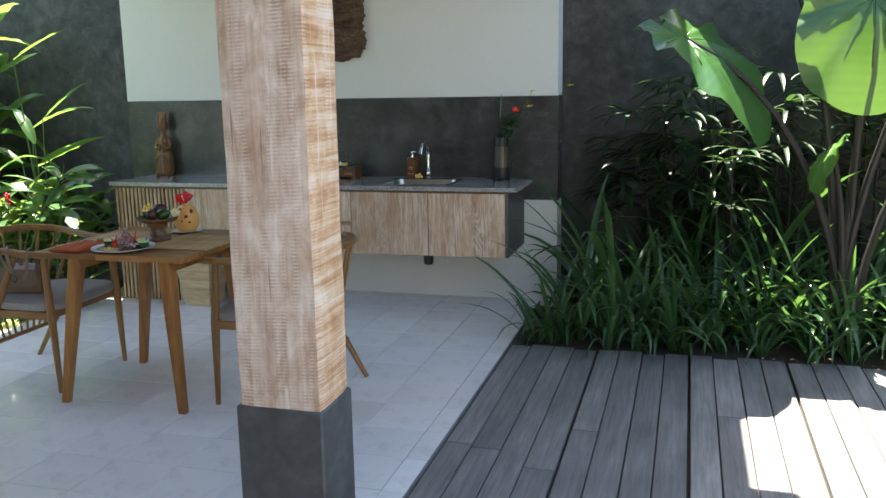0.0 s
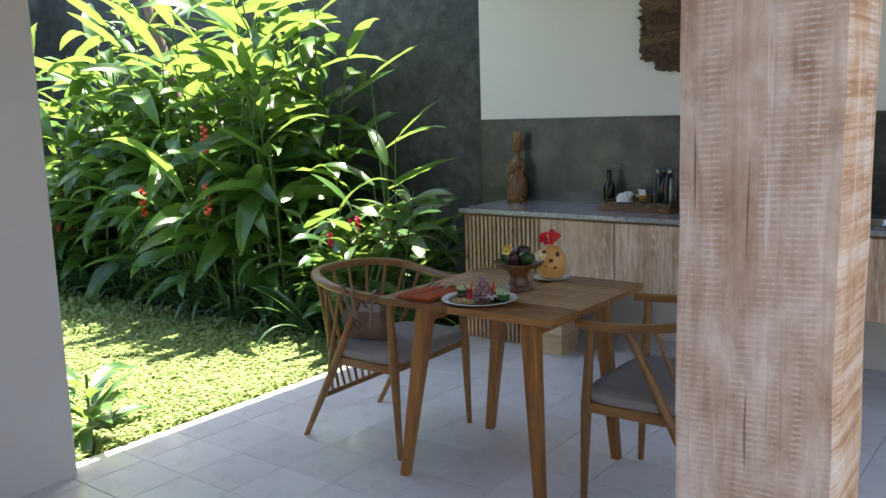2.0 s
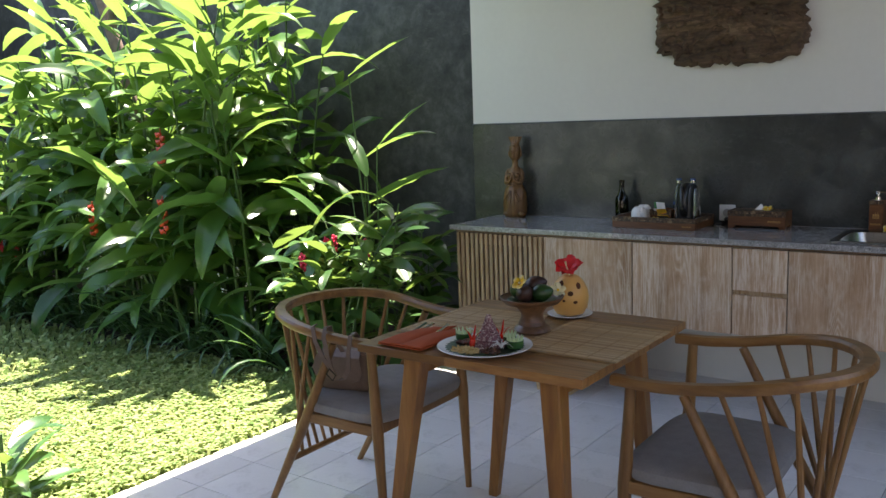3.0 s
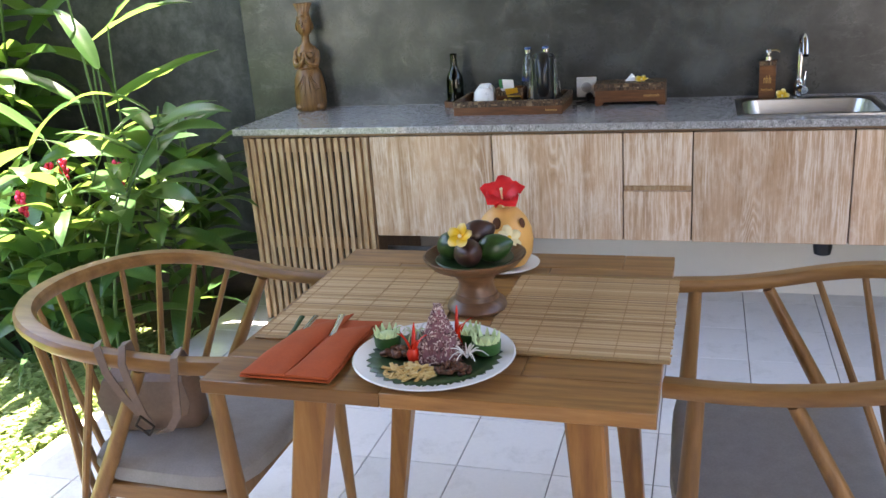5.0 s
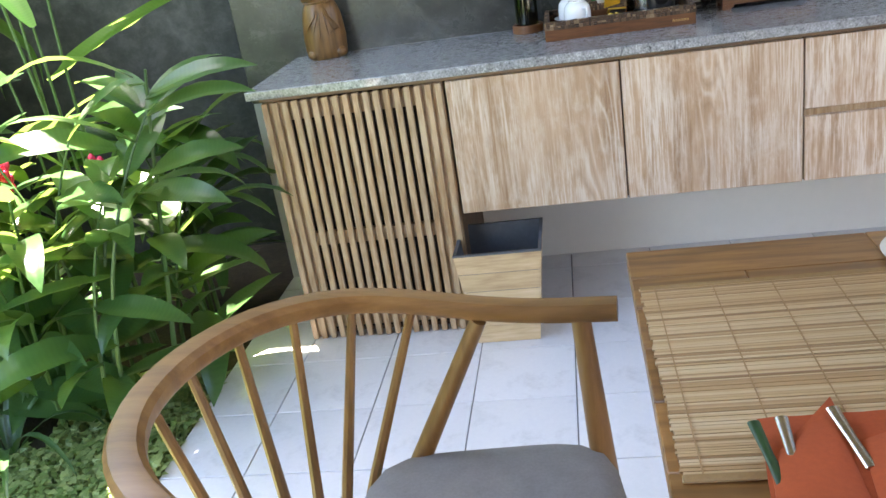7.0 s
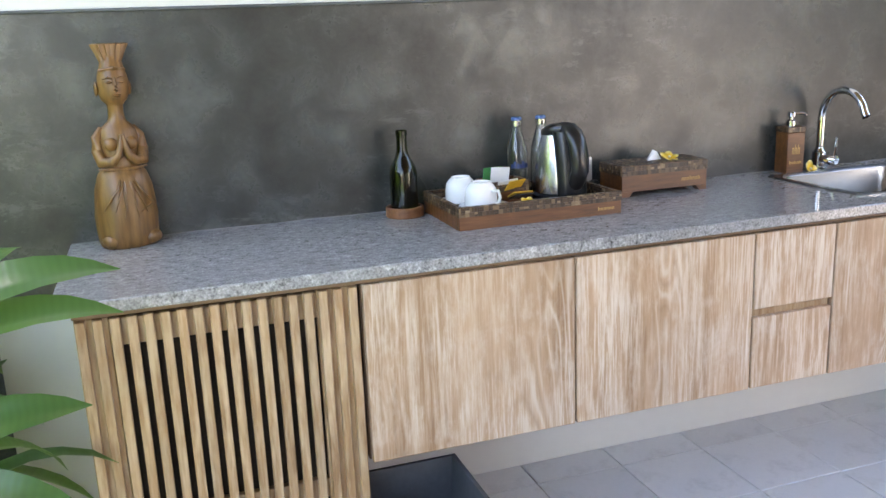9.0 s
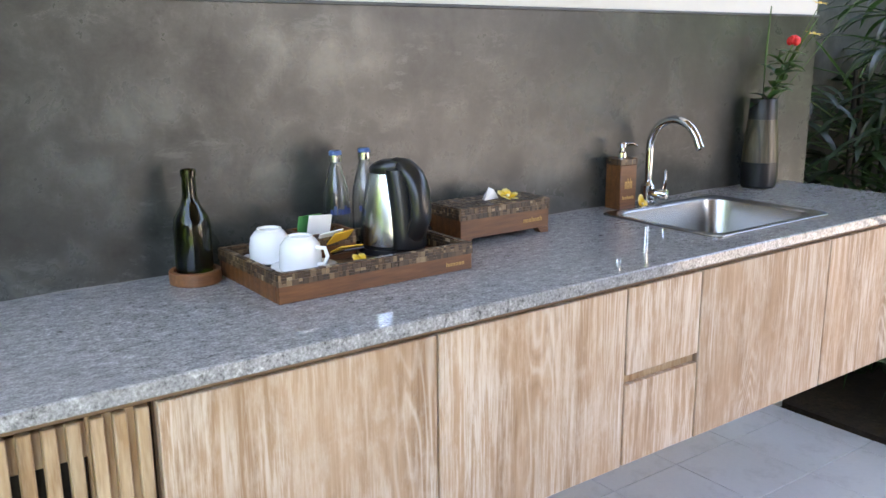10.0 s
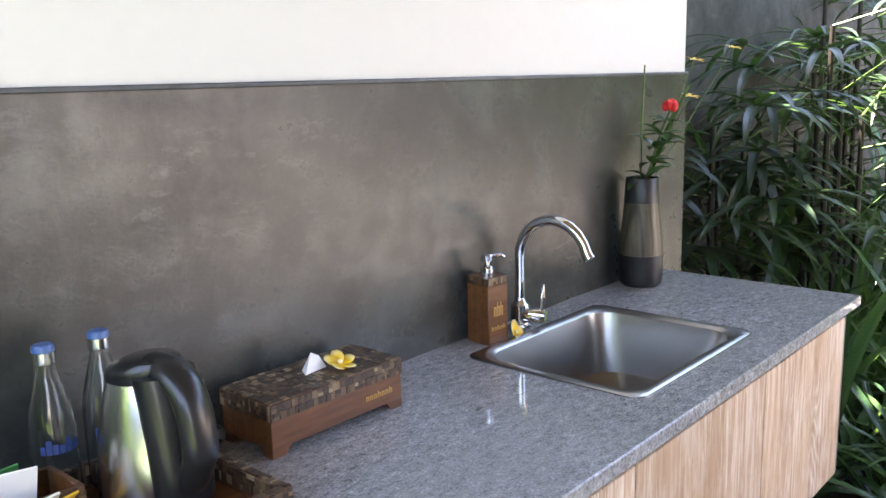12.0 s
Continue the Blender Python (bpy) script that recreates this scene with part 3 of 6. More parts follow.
part("plinth", solid(-0.135, 0.135, -0.113, 0.113, -0.005, 0.578, bevel=0.006), PLINTH, post, "smooth dark grey cement")


# ---- kitchen counter ----
SINK = (-0.345, 0.162, 6.392, 6.788)


def make_cabinet(x0, x1, label, drawers=False, left=0.41, right=0.41):
    cab = thing("wall_cabinet", ((x0 + x1) / 2, WALL_Y, 0.397), label, "cabinet", "cabinets under the worktop")
    h, d, w = 0.410, WALL_Y - FRONT_Y, (x1 - x0) / 2
    bm = bmesh.new()
    t = 0.016
    box(bm, -w, -w + t, -d + 0.024, 0, 0, left)
    box(bm, w - t, w, -d + 0.024, 0, 0, right)
    box(bm, -w + t, w - t, -d + 0.024, 0, 0, t)
    box(bm, -w + t, w - t, -0.012, 0, t, h)
    box(bm, -w + t, w - t, -d + 0.06, -d + 0.075, t, h)
    part("body", bm, [BODYWOOD], cab, "dark wooden carcass")
    g = 0.0025
    if drawers:
        for z0, z1 in ((0.002, 0.192), (0.214, h)):
            part("drawer_front", solid(-w + g, w - g, -d, -d + 0.022, z0, z1, bevel=0.002), DOORWOOD, cab, "limed teak drawer front")
        part("finger_groove", solid(-w + g, w - g, -d + 0.014, -d + 0.022, 0.192, 0.214), SLATWOOD, cab)
    else:
        part("door", solid(-w + g, w - g, -d, -d + 0.022, 0.001, h, bevel=0.002), DOORWOOD, cab, "limed teak door with streaked grain")
    return cab


make_cabinet(-1.735, -1.234, "limed teak wall-hung cabinet with swirling grain above the bin")
make_cabinet(-1.234, -0.740, "limed teak wall-hung cabinet below the tray")
make_cabinet(-0.740, -0.493, "limed teak drawer unit with two drawers", True)
make_cabinet(-0.493, 0.037, "limed teak wall-hung cabinet below the sink", False, 0.41, 0.26)
last = make_cabinet(0.037, 0.545, "limed teak end cabinet beside the garden bed", False, 0.26, 0.41)
part("side_panel", solid(0.254, 0.272, -(WALL_Y - FRONT_Y) + 0.003, 0, 0.001, 0.41, bevel=0.002), DARKSIDE, last, "dark grey side panel")

slat = thing("slatted_cabinet", (-2.02, FRONT_Y, 0), "floor-standing teak cabinet with vertical slats", "cabinet")
bm = bmesh.new()
box(bm, -0.278, -0.262, 0.024, 0.552, 0.0, 0.808)
box(bm, 0.262, 0.278, 0.024, 0.552, 0.0, 0.808)
box(bm, -0.262, 0.262, 0.05, 0.064, 0.0, 0.808)
part("body", bm, BODYWOOD, slat, "dark wooden carcass")
# Sheet behind the slats, coloured dark as the shade inside.
part("backing", solid(-0.262, 0.262, 0.036, 0.05, 0.02, 0.80), GAPSHADE, slat, "backing board coloured dark for the shade between slats")
for z0, z1 in ((0.035, 0.085), (0.33, 0.375), (0.745, 0.80)):
    part("rail", solid(-0.276, 0.276, 0.018, 0.036, z0, z1, bevel=0.002), SLATWOOD, slat)
for x0, x1 in ((-0.278, -0.215), (0.19, 0.278)):
    part("stile", solid(x0, x1, 0.016, 0.034, 0.004, 0.806, bevel=0.002), SLATWOOD, slat)
bm = solid(-0.0095, 0.0095, 0.0, 0.016, 0.002, 0.806, bevel=0.002)
slat_mesh = part("slat", bm, SLATWOOD, slat)
SLATS = 18
for i in range(SLATS):
    m = Matrix.Translation((-0.266 + 0.532 * i / (SLATS - 1), 0, 0))
    if i == 0:
        slat_mesh.matrix_basis = m
    else:
        shared("slat", slat_mesh.data, slat, m)

x0, x1, y0, y1 = SINK
bm = bmesh.new()
L, R, F, B = -2.335, 0.622, FRONT_Y - 0.012, WALL_Y - 0.006
holes = [L, x0 + 0.014, x1 - 0.014, R], [F, y0 + 0.014, y1 - 0.014, B]
for z, flip in ((TOP_Z, False), (TOP_Z - 0.027, True)):
    vs = [[bm.verts.new((x, y, z)) for x in holes[0]] for y in holes[1]]
    for j in range(3):
        for i in range(3):
            if (i, j) != (1, 1):
                q = [vs[j][i], vs[j][i + 1], vs[j + 1][i + 1], vs[j + 1][i]]
                bm.faces.new(q[::-1] if flip else q)
    if not flip:
        upper = vs
    else:
        lowr = vs
loops = [[(0, 0), (0, 1), (0, 2), (0, 3), (1, 3), (2, 3), (3, 3), (3, 2), (3, 1), (3, 0), (2, 0), (1, 0)], [(1, 1), (2, 1), (2, 2), (1, 2)]]
for loop in loops:
    for (a, b), (c, d) in zip(loop, loop[1:] + loop[:1]):
        bm.faces.new((lowr[a][b], lowr[c][d], upper[c][d], upper[a][b]))
bmesh.ops.recalc_face_normals(bm, faces=bm.faces)
top = part("worktop", bm, GRANITE)
bev = top.modifiers.new("edge", "BEVEL")
bev.width, bev.segments, bev.limit_method = 0.003, 2, "ANGLE"
tagged(top, "long speckled grey granite worktop with polished surface", "worktop")
rail = part("worktop_rail", solid(-2.30, 0.585, FRONT_Y + 0.006, FRONT_Y + 0.03, 0.809, 0.8205, bevel=0.002), BODYWOOD)
tagged(rail, "thin brown wooden strip under the worktop edge", "trim", "", "structure")
seal = part("sealant", bar([(-2.33 + 0.1 * i, WALL_Y - 0.0065, TOP_Z + 0.0015 * math.sin(i * 2.3)) for i in range(30)], 0.0018, 6), GROUT)
tagged(seal, "uneven white sealant line along the wall", "trim", "", "structure")

sink = thing("sink", ((x0 + x1) / 2, (y0 + y1) / 2, TOP_Z), "stainless steel sink with one square basin", "sink")
a, b = (x1 - x0) / 2, (y1 - y0) / 2
rings = [rrect(-a, a, -b, b, 0.03, 0.0005), rrect(-a, a, -b, b, 0.03, 0.003), rrect(-a + 0.004, a - 0.004, -b + 0.004, b - 0.004, 0.03, 0.005),
         rrect(-a + 0.02, a - 0.02, -b + 0.02, b - 0.02, 0.05, 0.0045), rrect(-a + 0.027, a - 0.027, -b + 0.027, b - 0.027, 0.06, -0.002),
         rrect(-a + 0.034, a - 0.034, -b + 0.034, b - 0.034, 0.065, -0.05), rrect(-a + 0.045, a - 0.045, -b + 0.045, b - 0.045, 0.07, -0.14),
         rrect(-a + 0.08, a - 0.08, -b + 0.08, b - 0.08, 0.06, -0.158), rrect(-0.05, 0.05, -0.05, 0.05, 0.045, -0.162)]
bm = loft(bmesh.new(), rings, False)
basin = part("basin", bm, BASINSTEEL, sink)
part("drain", lathe([(0.052, -0.166), (0.052, -0.160), (0.042, -0.158), (0.036, -0.162), (0.001, -0.163)], 24), CHROME, basin, "round chrome drain")
trap = part("drain_trap", lathe([(0.02, 0.30), (0.03, 0.305), (0.034, 0.33), (0.034, 0.372), (0.028, 0.396)], 16, matrix=Matrix.Translation((-0.02, 6.5, 0))), BLACK)
tagged(trap, "black plastic drain trap below the sink cabinet", "drain trap")

tap = thing("tap", (-0.105, 6.822, TOP_Z), "chrome gooseneck mixer tap behind the sink", "tap")
part("base", lathe([(0.026, 0), (0.027, 0.008), (0.021, 0.012), (0.021, 0.055), (0.014, 0.062), (0.012, 0.07)], 20), CHROME, tap)
pts = [(0, 0, 0.06), (0, 0, 0.12), (0, 0, 0.165)]
pts += [(0, -0.088 + 0.088 * math.cos(radians(k)), 0.165 + 0.088 * math.sin(radians(k))) for k in range(15, 166, 15)] + [(0, -0.18, 0.178)]
part("spout", bar(pts, [0.0115] * (len(pts) - 2) + [0.0125, 0.0125], 14, up=(1, 0, 0)), CHROME, tap)
valve = part("valve", bar([(0.0, -0.01, 0.033), (0.012, -0.045, 0.033), (0.016, -0.058, 0.033)], [0.016, 0.018, 0.014], 14), CHROME, tap)
part("lever", bar([(0.014, -0.05, 0.045), (0.016, -0.052, 0.075), (0.016, -0.05, 0.105)], [0.005, 0.0045, 0.004], 8), CHROME, valve, "thin chrome lever")


def mosaic(parent, faces, seed):
    """Small uneven chips of coconut shell in rows. faces: origin, along, up, out, length, rows, row height."""
    rnd = random.Random(seed)
    bm = bmesh.new()
    for origin, along, up, out, length, rows, rh in faces:
        origin, along, up, out = map(Vector, (origin, along, up, out))
        m = Matrix((along, up, out)).transposed().to_4x4()
        m.translation = origin
        for r in range(rows):
            x = 0.0
            while x < length - 0.002:
                w = min(rnd.uniform(0.004, 0.013), length - x)
                k = 1 if rnd.random() < 0.6 else 2
                for j in range(k):
                    z0, z1 = rh * (r + j / k), rh * (r + (j + 1) / k)
                    box(bm, x + 0.0004, x + w - 0.0004, z0 + 0.0004, z1 - 0.0004, 0, rnd.uniform(0.0012, 0.0026), matrix=m)
                x += w
    tagged(part("mosaic", bm, MOSAIC, parent, "coconut-shell mosaic chips", smooth=False), kind="stuff")


def marks(parent, at, along, out, count=6, size=0.007, tall=0.008):
    """Gold bars standing for an illegible name."""
    rnd = random.Random(count)
    bm = bmesh.new()
    along, out = Vector(along), Vector(out)
    m = Matrix((along, Vector((0, 0, 1)), out)).transposed().to_4x4()
    m.translation = at
    for i in range(count):
        h = tall * rnd.choice((0.7, 0.7, 1.0))
        box(bm, i * size, i * size + size * 0.22, 0, h, 0, 0.0006, matrix=m)
        box(bm, i * size + size * 0.5, i * size + size * 0.72, 0, tall * 0.7, 0, 0.0006, matrix=m)
        box(bm, i * size + size * 0.22, i * size + size * 0.5, tall * 0.55, tall * 0.7, 0, 0.0006, matrix=m)
    part("gold_mark", bm, GOLD, parent, "small gold lettering shape", smooth=False)


def petal_flower(name, at, material, label, r=0.024, tilt=(0, 0, 0), inner=None, count=5, cup=0.35):
    fl = thing(name, at, label, "flower")
    for k in range(count):
        bm = bmesh.new()
        rows = []
        for i in range(6):
            t = i / 5
            w = r * 0.46 * math.sin(math.pi * (0.12 + 0.80 * t)) ** 0.7
            z = cup * r * (t ** 1.3) * 0.8 + 0.001
            rows.append([bm.verts.new((r * t + 0.0015, -w, z + w * 0.25)), bm.verts.new((r * t + 0.0015, 0, z)), bm.verts.new((r * t + 0.0015, w, z - w * 0.1))])
        for p, q in zip(rows, rows[1:]):
            for j in range(2):
                bm.faces.new((p[j], q[j], q[j + 1], p[j + 1]))
        pet = part("petal", bm, material, fl)
        pet.matrix_basis = pose(0, 0, 0.002, *tilt) @ pose(0, 0, 0, 0, 0, 360 / count * k)
        sol = pet.modifiers.new("thickness", "SOLIDIFY")
        sol.thickness = 0.0012
    centre = part("centre", blob(bmesh.new(), (0, 0, 0.004), (r * 0.18, r * 0.18, r * 0.15), 8, 6), inner or YELLOW, fl)
    centre.matrix_basis = pose(0, 0, 0.002, *tilt)
    return fl


# the tray and what stands in it
tray = thing("tray", (-1.215, 6.67, TOP_Z), "dark wooden tray with a coconut mosaic rim on the worktop", "tray")
W, D = 0.222, 0.14
part("base", solid(-W + 0.012, W - 0.012, -D + 0.012, D - 0.012, 0, 0.022), DARKTEAK, tray)
for args in ((-W, W, -D, -D + 0.012), (-W, W, D - 0.012, D), (-W, -W + 0.012, -D + 0.012, D - 0.012), (W - 0.012, W, -D + 0.012, D - 0.012)):
    part("side", solid(*args, 0, 0.0555, bevel=0.0012), DARKTEAK, tray)
mosaic(tray, [((-W, -D, 0.033), (1, 0, 0), (0, 0, 1), (0, -1, 0), 2 * W, 2, 0.0112), ((-W, D, 0.033), (0, -1, 0), (0, 0, 1), (-1, 0, 0), 2 * D, 2, 0.0112),
              ((W, -D, 0.033), (0, 1, 0), (0, 0, 1), (1, 0, 0), 2 * D, 2, 0.0112), ((-W, -D, 0.0555), (1, 0, 0), (0, 1, 0), (0, 0, 1), 2 * W, 1, 0.012),
              ((-W, D - 0.012, 0.0555), (1, 0, 0), (0, 1, 0), (0, 0, 1), 2 * W, 1, 0.012), ((-W + 0.012, -D + 0.012, 0.0555), (0, 1, 0), (-1, 0, 0), (0, 0, 1), 2 * D - 0.024, 1, 0.012),
              ((W, -D + 0.012, 0.0555), (0, 1, 0), (-1, 0, 0), (0, 0, 1), 2 * D - 0.024, 1, 0.012),
              ((W - 0.012, D - 0.012, 0.028), (-1, 0, 0), (0, 0, 1), (0, -1, 0), 2 * W - 0.024, 2, 0.0135), ((W - 0.012, -D + 0.012, 0.028), (0, 1, 0), (0, 0, 1), (-1, 0, 0), 2 * D - 0.024, 2, 0.0135)], 3)
marks(tray, (0.155, -D - 0.0002, 0.013), (1, 0, 0), (0, -1, 0), 6, 0.008, 0.009)
TRAY_Z = TOP_Z + 0.0225

for cx, cy, note in ((-1.335, 6.642, "near the tray's corner"), (-1.352, 6.745, "at the back of the tray")):
    saucer = thing("saucer", (cx + 0.008, cy, TRAY_Z), "white porcelain saucer " + note, "saucer", "tea service on the tray")
    part("dish", lathe([(0.028, 0), (0.034, 0.001), (0.064, 0.012), (0.066, 0.014), (0.063, 0.0145), (0.034, 0.0045), (0.001, 0.004)], 32), PORCELAIN, saucer)
    cup = thing("cup", (cx, cy, TRAY_Z + 0.0095), "white porcelain cup turned upside down, " + note, "cup", "tea service on the tray", -62)
    part("bowl", lathe([(0.0405, 0), (0.042, 0.001), (0.042, 0.028), (0.039, 0.048), (0.030, 0.060), (0.026, 0.062), (0.0255, 0.066), (0.022, 0.066), (0.021, 0.062), (0.001, 0.061)], 32), PORCELAIN, cup)
    part("cup_handle", bar([(0.039, 0, 0.045), (0.058, 0, 0.046), (0.064, 0, 0.03), (0.057, 0, 0.014), (0.041, 0, 0.012)], 0.0042, 8, up=(0, 1, 0)), PORCELAIN, cup)

tea = thing("tea_box", (-1.238, 6.735, TRAY_Z), "open dark wooden tea box with mosaic front on the tray", "box")
for args in ((-0.058, 0.058, -0.045, -0.037), (-0.058, 0.058, 0.037, 0.045), (-0.058, -0.05, -0.037, 0.037), (0.05, 0.058, -0.037, 0.037)):
    part("side", solid(*args, 0, 0.06, bevel=0.001), DARKTEAK, tea)
part("base", solid(-0.05, 0.05, -0.037, 0.037, 0, 0.006), DARKTEAK, tea)
mosaic(tea, [((-0.058, -0.045, 0.032), (1, 0, 0), (0, 0, 1), (0, -1, 0), 0.116, 2, 0.014), ((-0.058, 0.045, 0.032), (0, -1, 0), (0, 0, 1), (-1, 0, 0), 0.09, 2, 0.014)], 8)
rnd = random.Random(12)
for k, (dx, dy, mat, name, lean, w, h) in enumerate(((-0.026, 0.022, GREENPAPER, "tea_packet", 14, 0.055, 0.088), (-0.008, 0.012, PAPER, "tea_packet", 20, 0.05, 0.092), (0.004, -0.002, PAPER, "sugar_packet", 44, 0.055, 0.08),
                                          (0.008, -0.010, YELLOWPAPER, "sugar_packet", 48, 0.05, 0.085), (0.022, -0.022, YELLOWPAPER, "coffee_stick", 66, 0.055, 0.068), (0.024, -0.028, BLACK, "coffee_stick", 70, 0.05, 0.064))):
    p = part(name, solid(-w / 2, w / 2, -0.0016, 0.0016, 0, h, bevel=0.0008), mat)
    p.matrix_basis = pose(-1.238 + dx, 6.735 + dy, TRAY_Z + 0.008, lean, rnd.uniform(-6, 6), rnd.uniform(-14, 14))
    tagged(p, {GREENPAPER: "green paper tea packet", PAPER: "white paper packet", YELLOWPAPER: "yellow paper stick packet", BLACK: "black paper stick packet"}[mat] + " leaning in the tea box", "packet", "packets in the tea box")

for cx, cy in ((-1.172, 6.782), (-1.098, 6.785)):
    bottle = thing("water_bottle", (cx, cy, TRAY_Z), "clear glass water bottle with blue cap behind the kettle", "bottle", "water bottles on the tray")
    bottle.scale = (0.95, 0.95, 0.95)
    g = part("glass", lathe([(0.024, 0), (0.030, 0.004), (0.031, 0.012), (0.031, 0.115), (0.028, 0.14), (0.016, 0.185), (0.0125, 0.20), (0.0125, 0.222), (0.0095, 0.222), (0.0095, 0.20), (0.013, 0.183), (0.025, 0.139), (0.028, 0.113), (0.028, 0.012), (0.022, 0.006)], 24), CLEARGLASS, bottle)
    part("cap", lathe([(0.0148, 0.2195), (0.0148, 0.226), (0.0125, 0.229), (0.001, 0.2295)], 18), BOTTLECAP, bottle, "blue metal cap")
    part("cap_ring", lathe([(0.0142, 0.203), (0.0146, 0.205), (0.0146, 0.219), (0.0142, 0.2194)], 18), STEEL, bottle, "silver foil ring")
    bm = bmesh.new()
    for k in range(7):
        box(bm, -0.0035, 0.0035, -0.0318, -0.0312, 0.085, 0.085 + (0.012, 0.02, 0.014)[k % 3], matrix=pose(0, 0, 0, 0, 0, -50 + k * 15))
    part("print", bm, BLUEPAINT, bottle, "blue printed lettering shapes", smooth=False)

kettle = thing("kettle", (-1.090, 6.690, TRAY_Z), "brushed steel electric kettle with black lid and handle", "kettle", turn=-83)
kettle.scale = (1.0, 1.0, 0.95)
part("base", lathe([(0.068, 0), (0.072, 0.003), (0.072, 0.016), (0.066, 0.02), (0.001, 0.02)], 32), BLACK, kettle, "black plastic base")
part("body", lathe([(0.064, 0.0205), (0.068, 0.024), (0.068, 0.05), (0.062, 0.11), (0.052, 0.16), (0.045, 0.183), (0.001, 0.184)], 36), STEEL, kettle, "brushed steel jug")
part("lid", loft(bmesh.new(), [circle(0.047, 0.1845, 24, 0.001), circle(0.048, 0.193, 24, 0.003), circle(0.044, 0.203, 24, 0.009), circle(0.034, 0.211, 24, 0.018), circle(0.012, 0.214, 24, 0.024)]), BLACK, kettle, "black plastic lid")
part("spine", loft(bmesh.new(), [[(x + 0.004 + 0.028 * math.cos(a), 0.043 * math.sin(a), z) for a in (2 * math.pi * i / 16 for i in range(16))] for x, z in ((0.056, 0.021), (0.056, 0.06), (0.051, 0.11), (0.044, 0.16), (0.036, 0.195))]), BLACK, kettle)
part("handle", bar(bezier((0.022, 0, 0.200), (0.100, 0, 0.208), (0.097, 0, 0.09), 10) + bezier((0.092, 0, 0.09), (0.086, 0, 0.05), (0.062, 0, 0.035), 5)[1:], [0.0185] * 12 + [0.018, 0.017, 0.016, 0.015], 12, 1.35, (0, 1, 0)), BLACK, kettle, "black plastic loop handle")
part("spout", loft(bmesh.new(), [[(-0.05, -0.016, 0.16), (-0.05, 0.016, 0.16), (-0.047, 0, 0.135)], [(-0.062, -0.01, 0.178), (-0.062, 0.01, 0.178), (-0.055, 0, 0.16)]]), STEEL, kettle)
petal_flower("frangipani", (-1.225, 6.592, TRAY_Z + 0.012), FRANGIPANI, "fallen yellow frangipani blossom on the tray", 0.021, (28, 10, 0), CREAM)

wine = thing("wine_bottle", (-1.498, 6.785, TOP_Z), "empty olive-green wine bottle in a round wooden coaster", "bottle")
wine.scale = (1.0, 1.0, 0.955)
part("coaster", lathe([(0.049, 0), (0.051, 0.002), (0.051, 0.026), (0.049, 0.028), (0.042, 0.028), (0.041, 0.020), (0.001, 0.020)], 36), COASTERWOOD, wine, "round reddish wooden coaster")
part("glass", lathe([(0.030, 0.0205), (0.036, 0.025), (0.037, 0.035), (0.037, 0.118), (0.034, 0.138), (0.020, 0.163), (0.0145, 0.182), (0.0135, 0.222), (0.0155, 0.224), (0.0155, 0.236), (0.0135, 0.238), (0.0115, 0.237), (0.0115, 0.185), (0.017, 0.162), (0.031, 0.137), (0.034, 0.117), (0.034, 0.034), (0.020, 0.03)], 28), OLIVEGLASS, wine)

tissue = thing("tissue_box", (-0.748, 6.77, TOP_Z), "dark wooden tissue box with a coconut mosaic lid", "tissue box")
part("body", solid(-0.139, 0.139, -0.062, 0.062, 0.014, 0.076, bevel=0.001), DARKTEAK, tissue)
for sx in (-1, 1):
    for sy in (-1, 1):
        part("foot", loft(bmesh.new(), [[(sx * 0.139, sy * 0.062, 0), (sx * 0.115, sy * 0.062, 0), (sx * 0.115, sy * 0.04, 0), (sx * 0.139, sy * 0.04, 0)], [(sx * 0.139, sy * 0.062, 0.0142), (sx * 0.103, sy * 0.062, 0.0142), (sx * 0.103, sy * 0.03, 0.0142), (sx * 0.139, sy * 0.03, 0.0142)]]), DARKTEAK, tissue)
part("lid", solid(-0.140, 0.140, -0.063, 0.063, 0.0765, 0.0865, bevel=0.001), DARKTEAK, tissue)
mosaic(tissue, [((-0.140, -0.063, 0.0865), (1, 0, 0), (0, 1, 0), (0, 0, 1), 0.280, 9, 0.014), ((-0.140, -0.063, 0.06), (1, 0, 0), (0, 0, 1), (0, -1, 0), 0.280, 2, 0.013), ((-0.140, 0.063, 0.06), (0, -1, 0), (0, 0, 1), (-1, 0, 0), 0.126, 2, 0.013)], 21)
marks(tissue, (0.055, -0.0624, 0.032), (1, 0, 0), (0, -1, 0), 7, 0.009, 0.012)
bm = bmesh.new()
vs = [bm.verts.new(p) for p in ((-0.032, -0.012, 0.089), (0.018, -0.006, 0.089), (0.012, 0.014, 0.089), (-0.02, 0.012, 0.089), (-0.006, 0.004, 0.118), (0.004, -0.004, 0.112))]
for q in ((0, 1, 5), (1, 2, 5), (2, 4, 5), (2, 3, 4), (3, 0, 4), (0, 5, 4)):
    bm.faces.new([vs[k] for k in q])
tis = part("tissue", bm, PAPER, None, smooth=False)
tis.matrix_basis = pose(-0.74, 6.775, TOP_Z)
tagged(tis, "folded white paper tissue sticking out of its box", "tissue")
petal_flower("frangipani", (-0.705, 6.755, TOP_Z + 0.091), FRANGIPANI, "yellow frangipani blossom on the tissue box", 0.026, (20, 0, 0), CREAM)

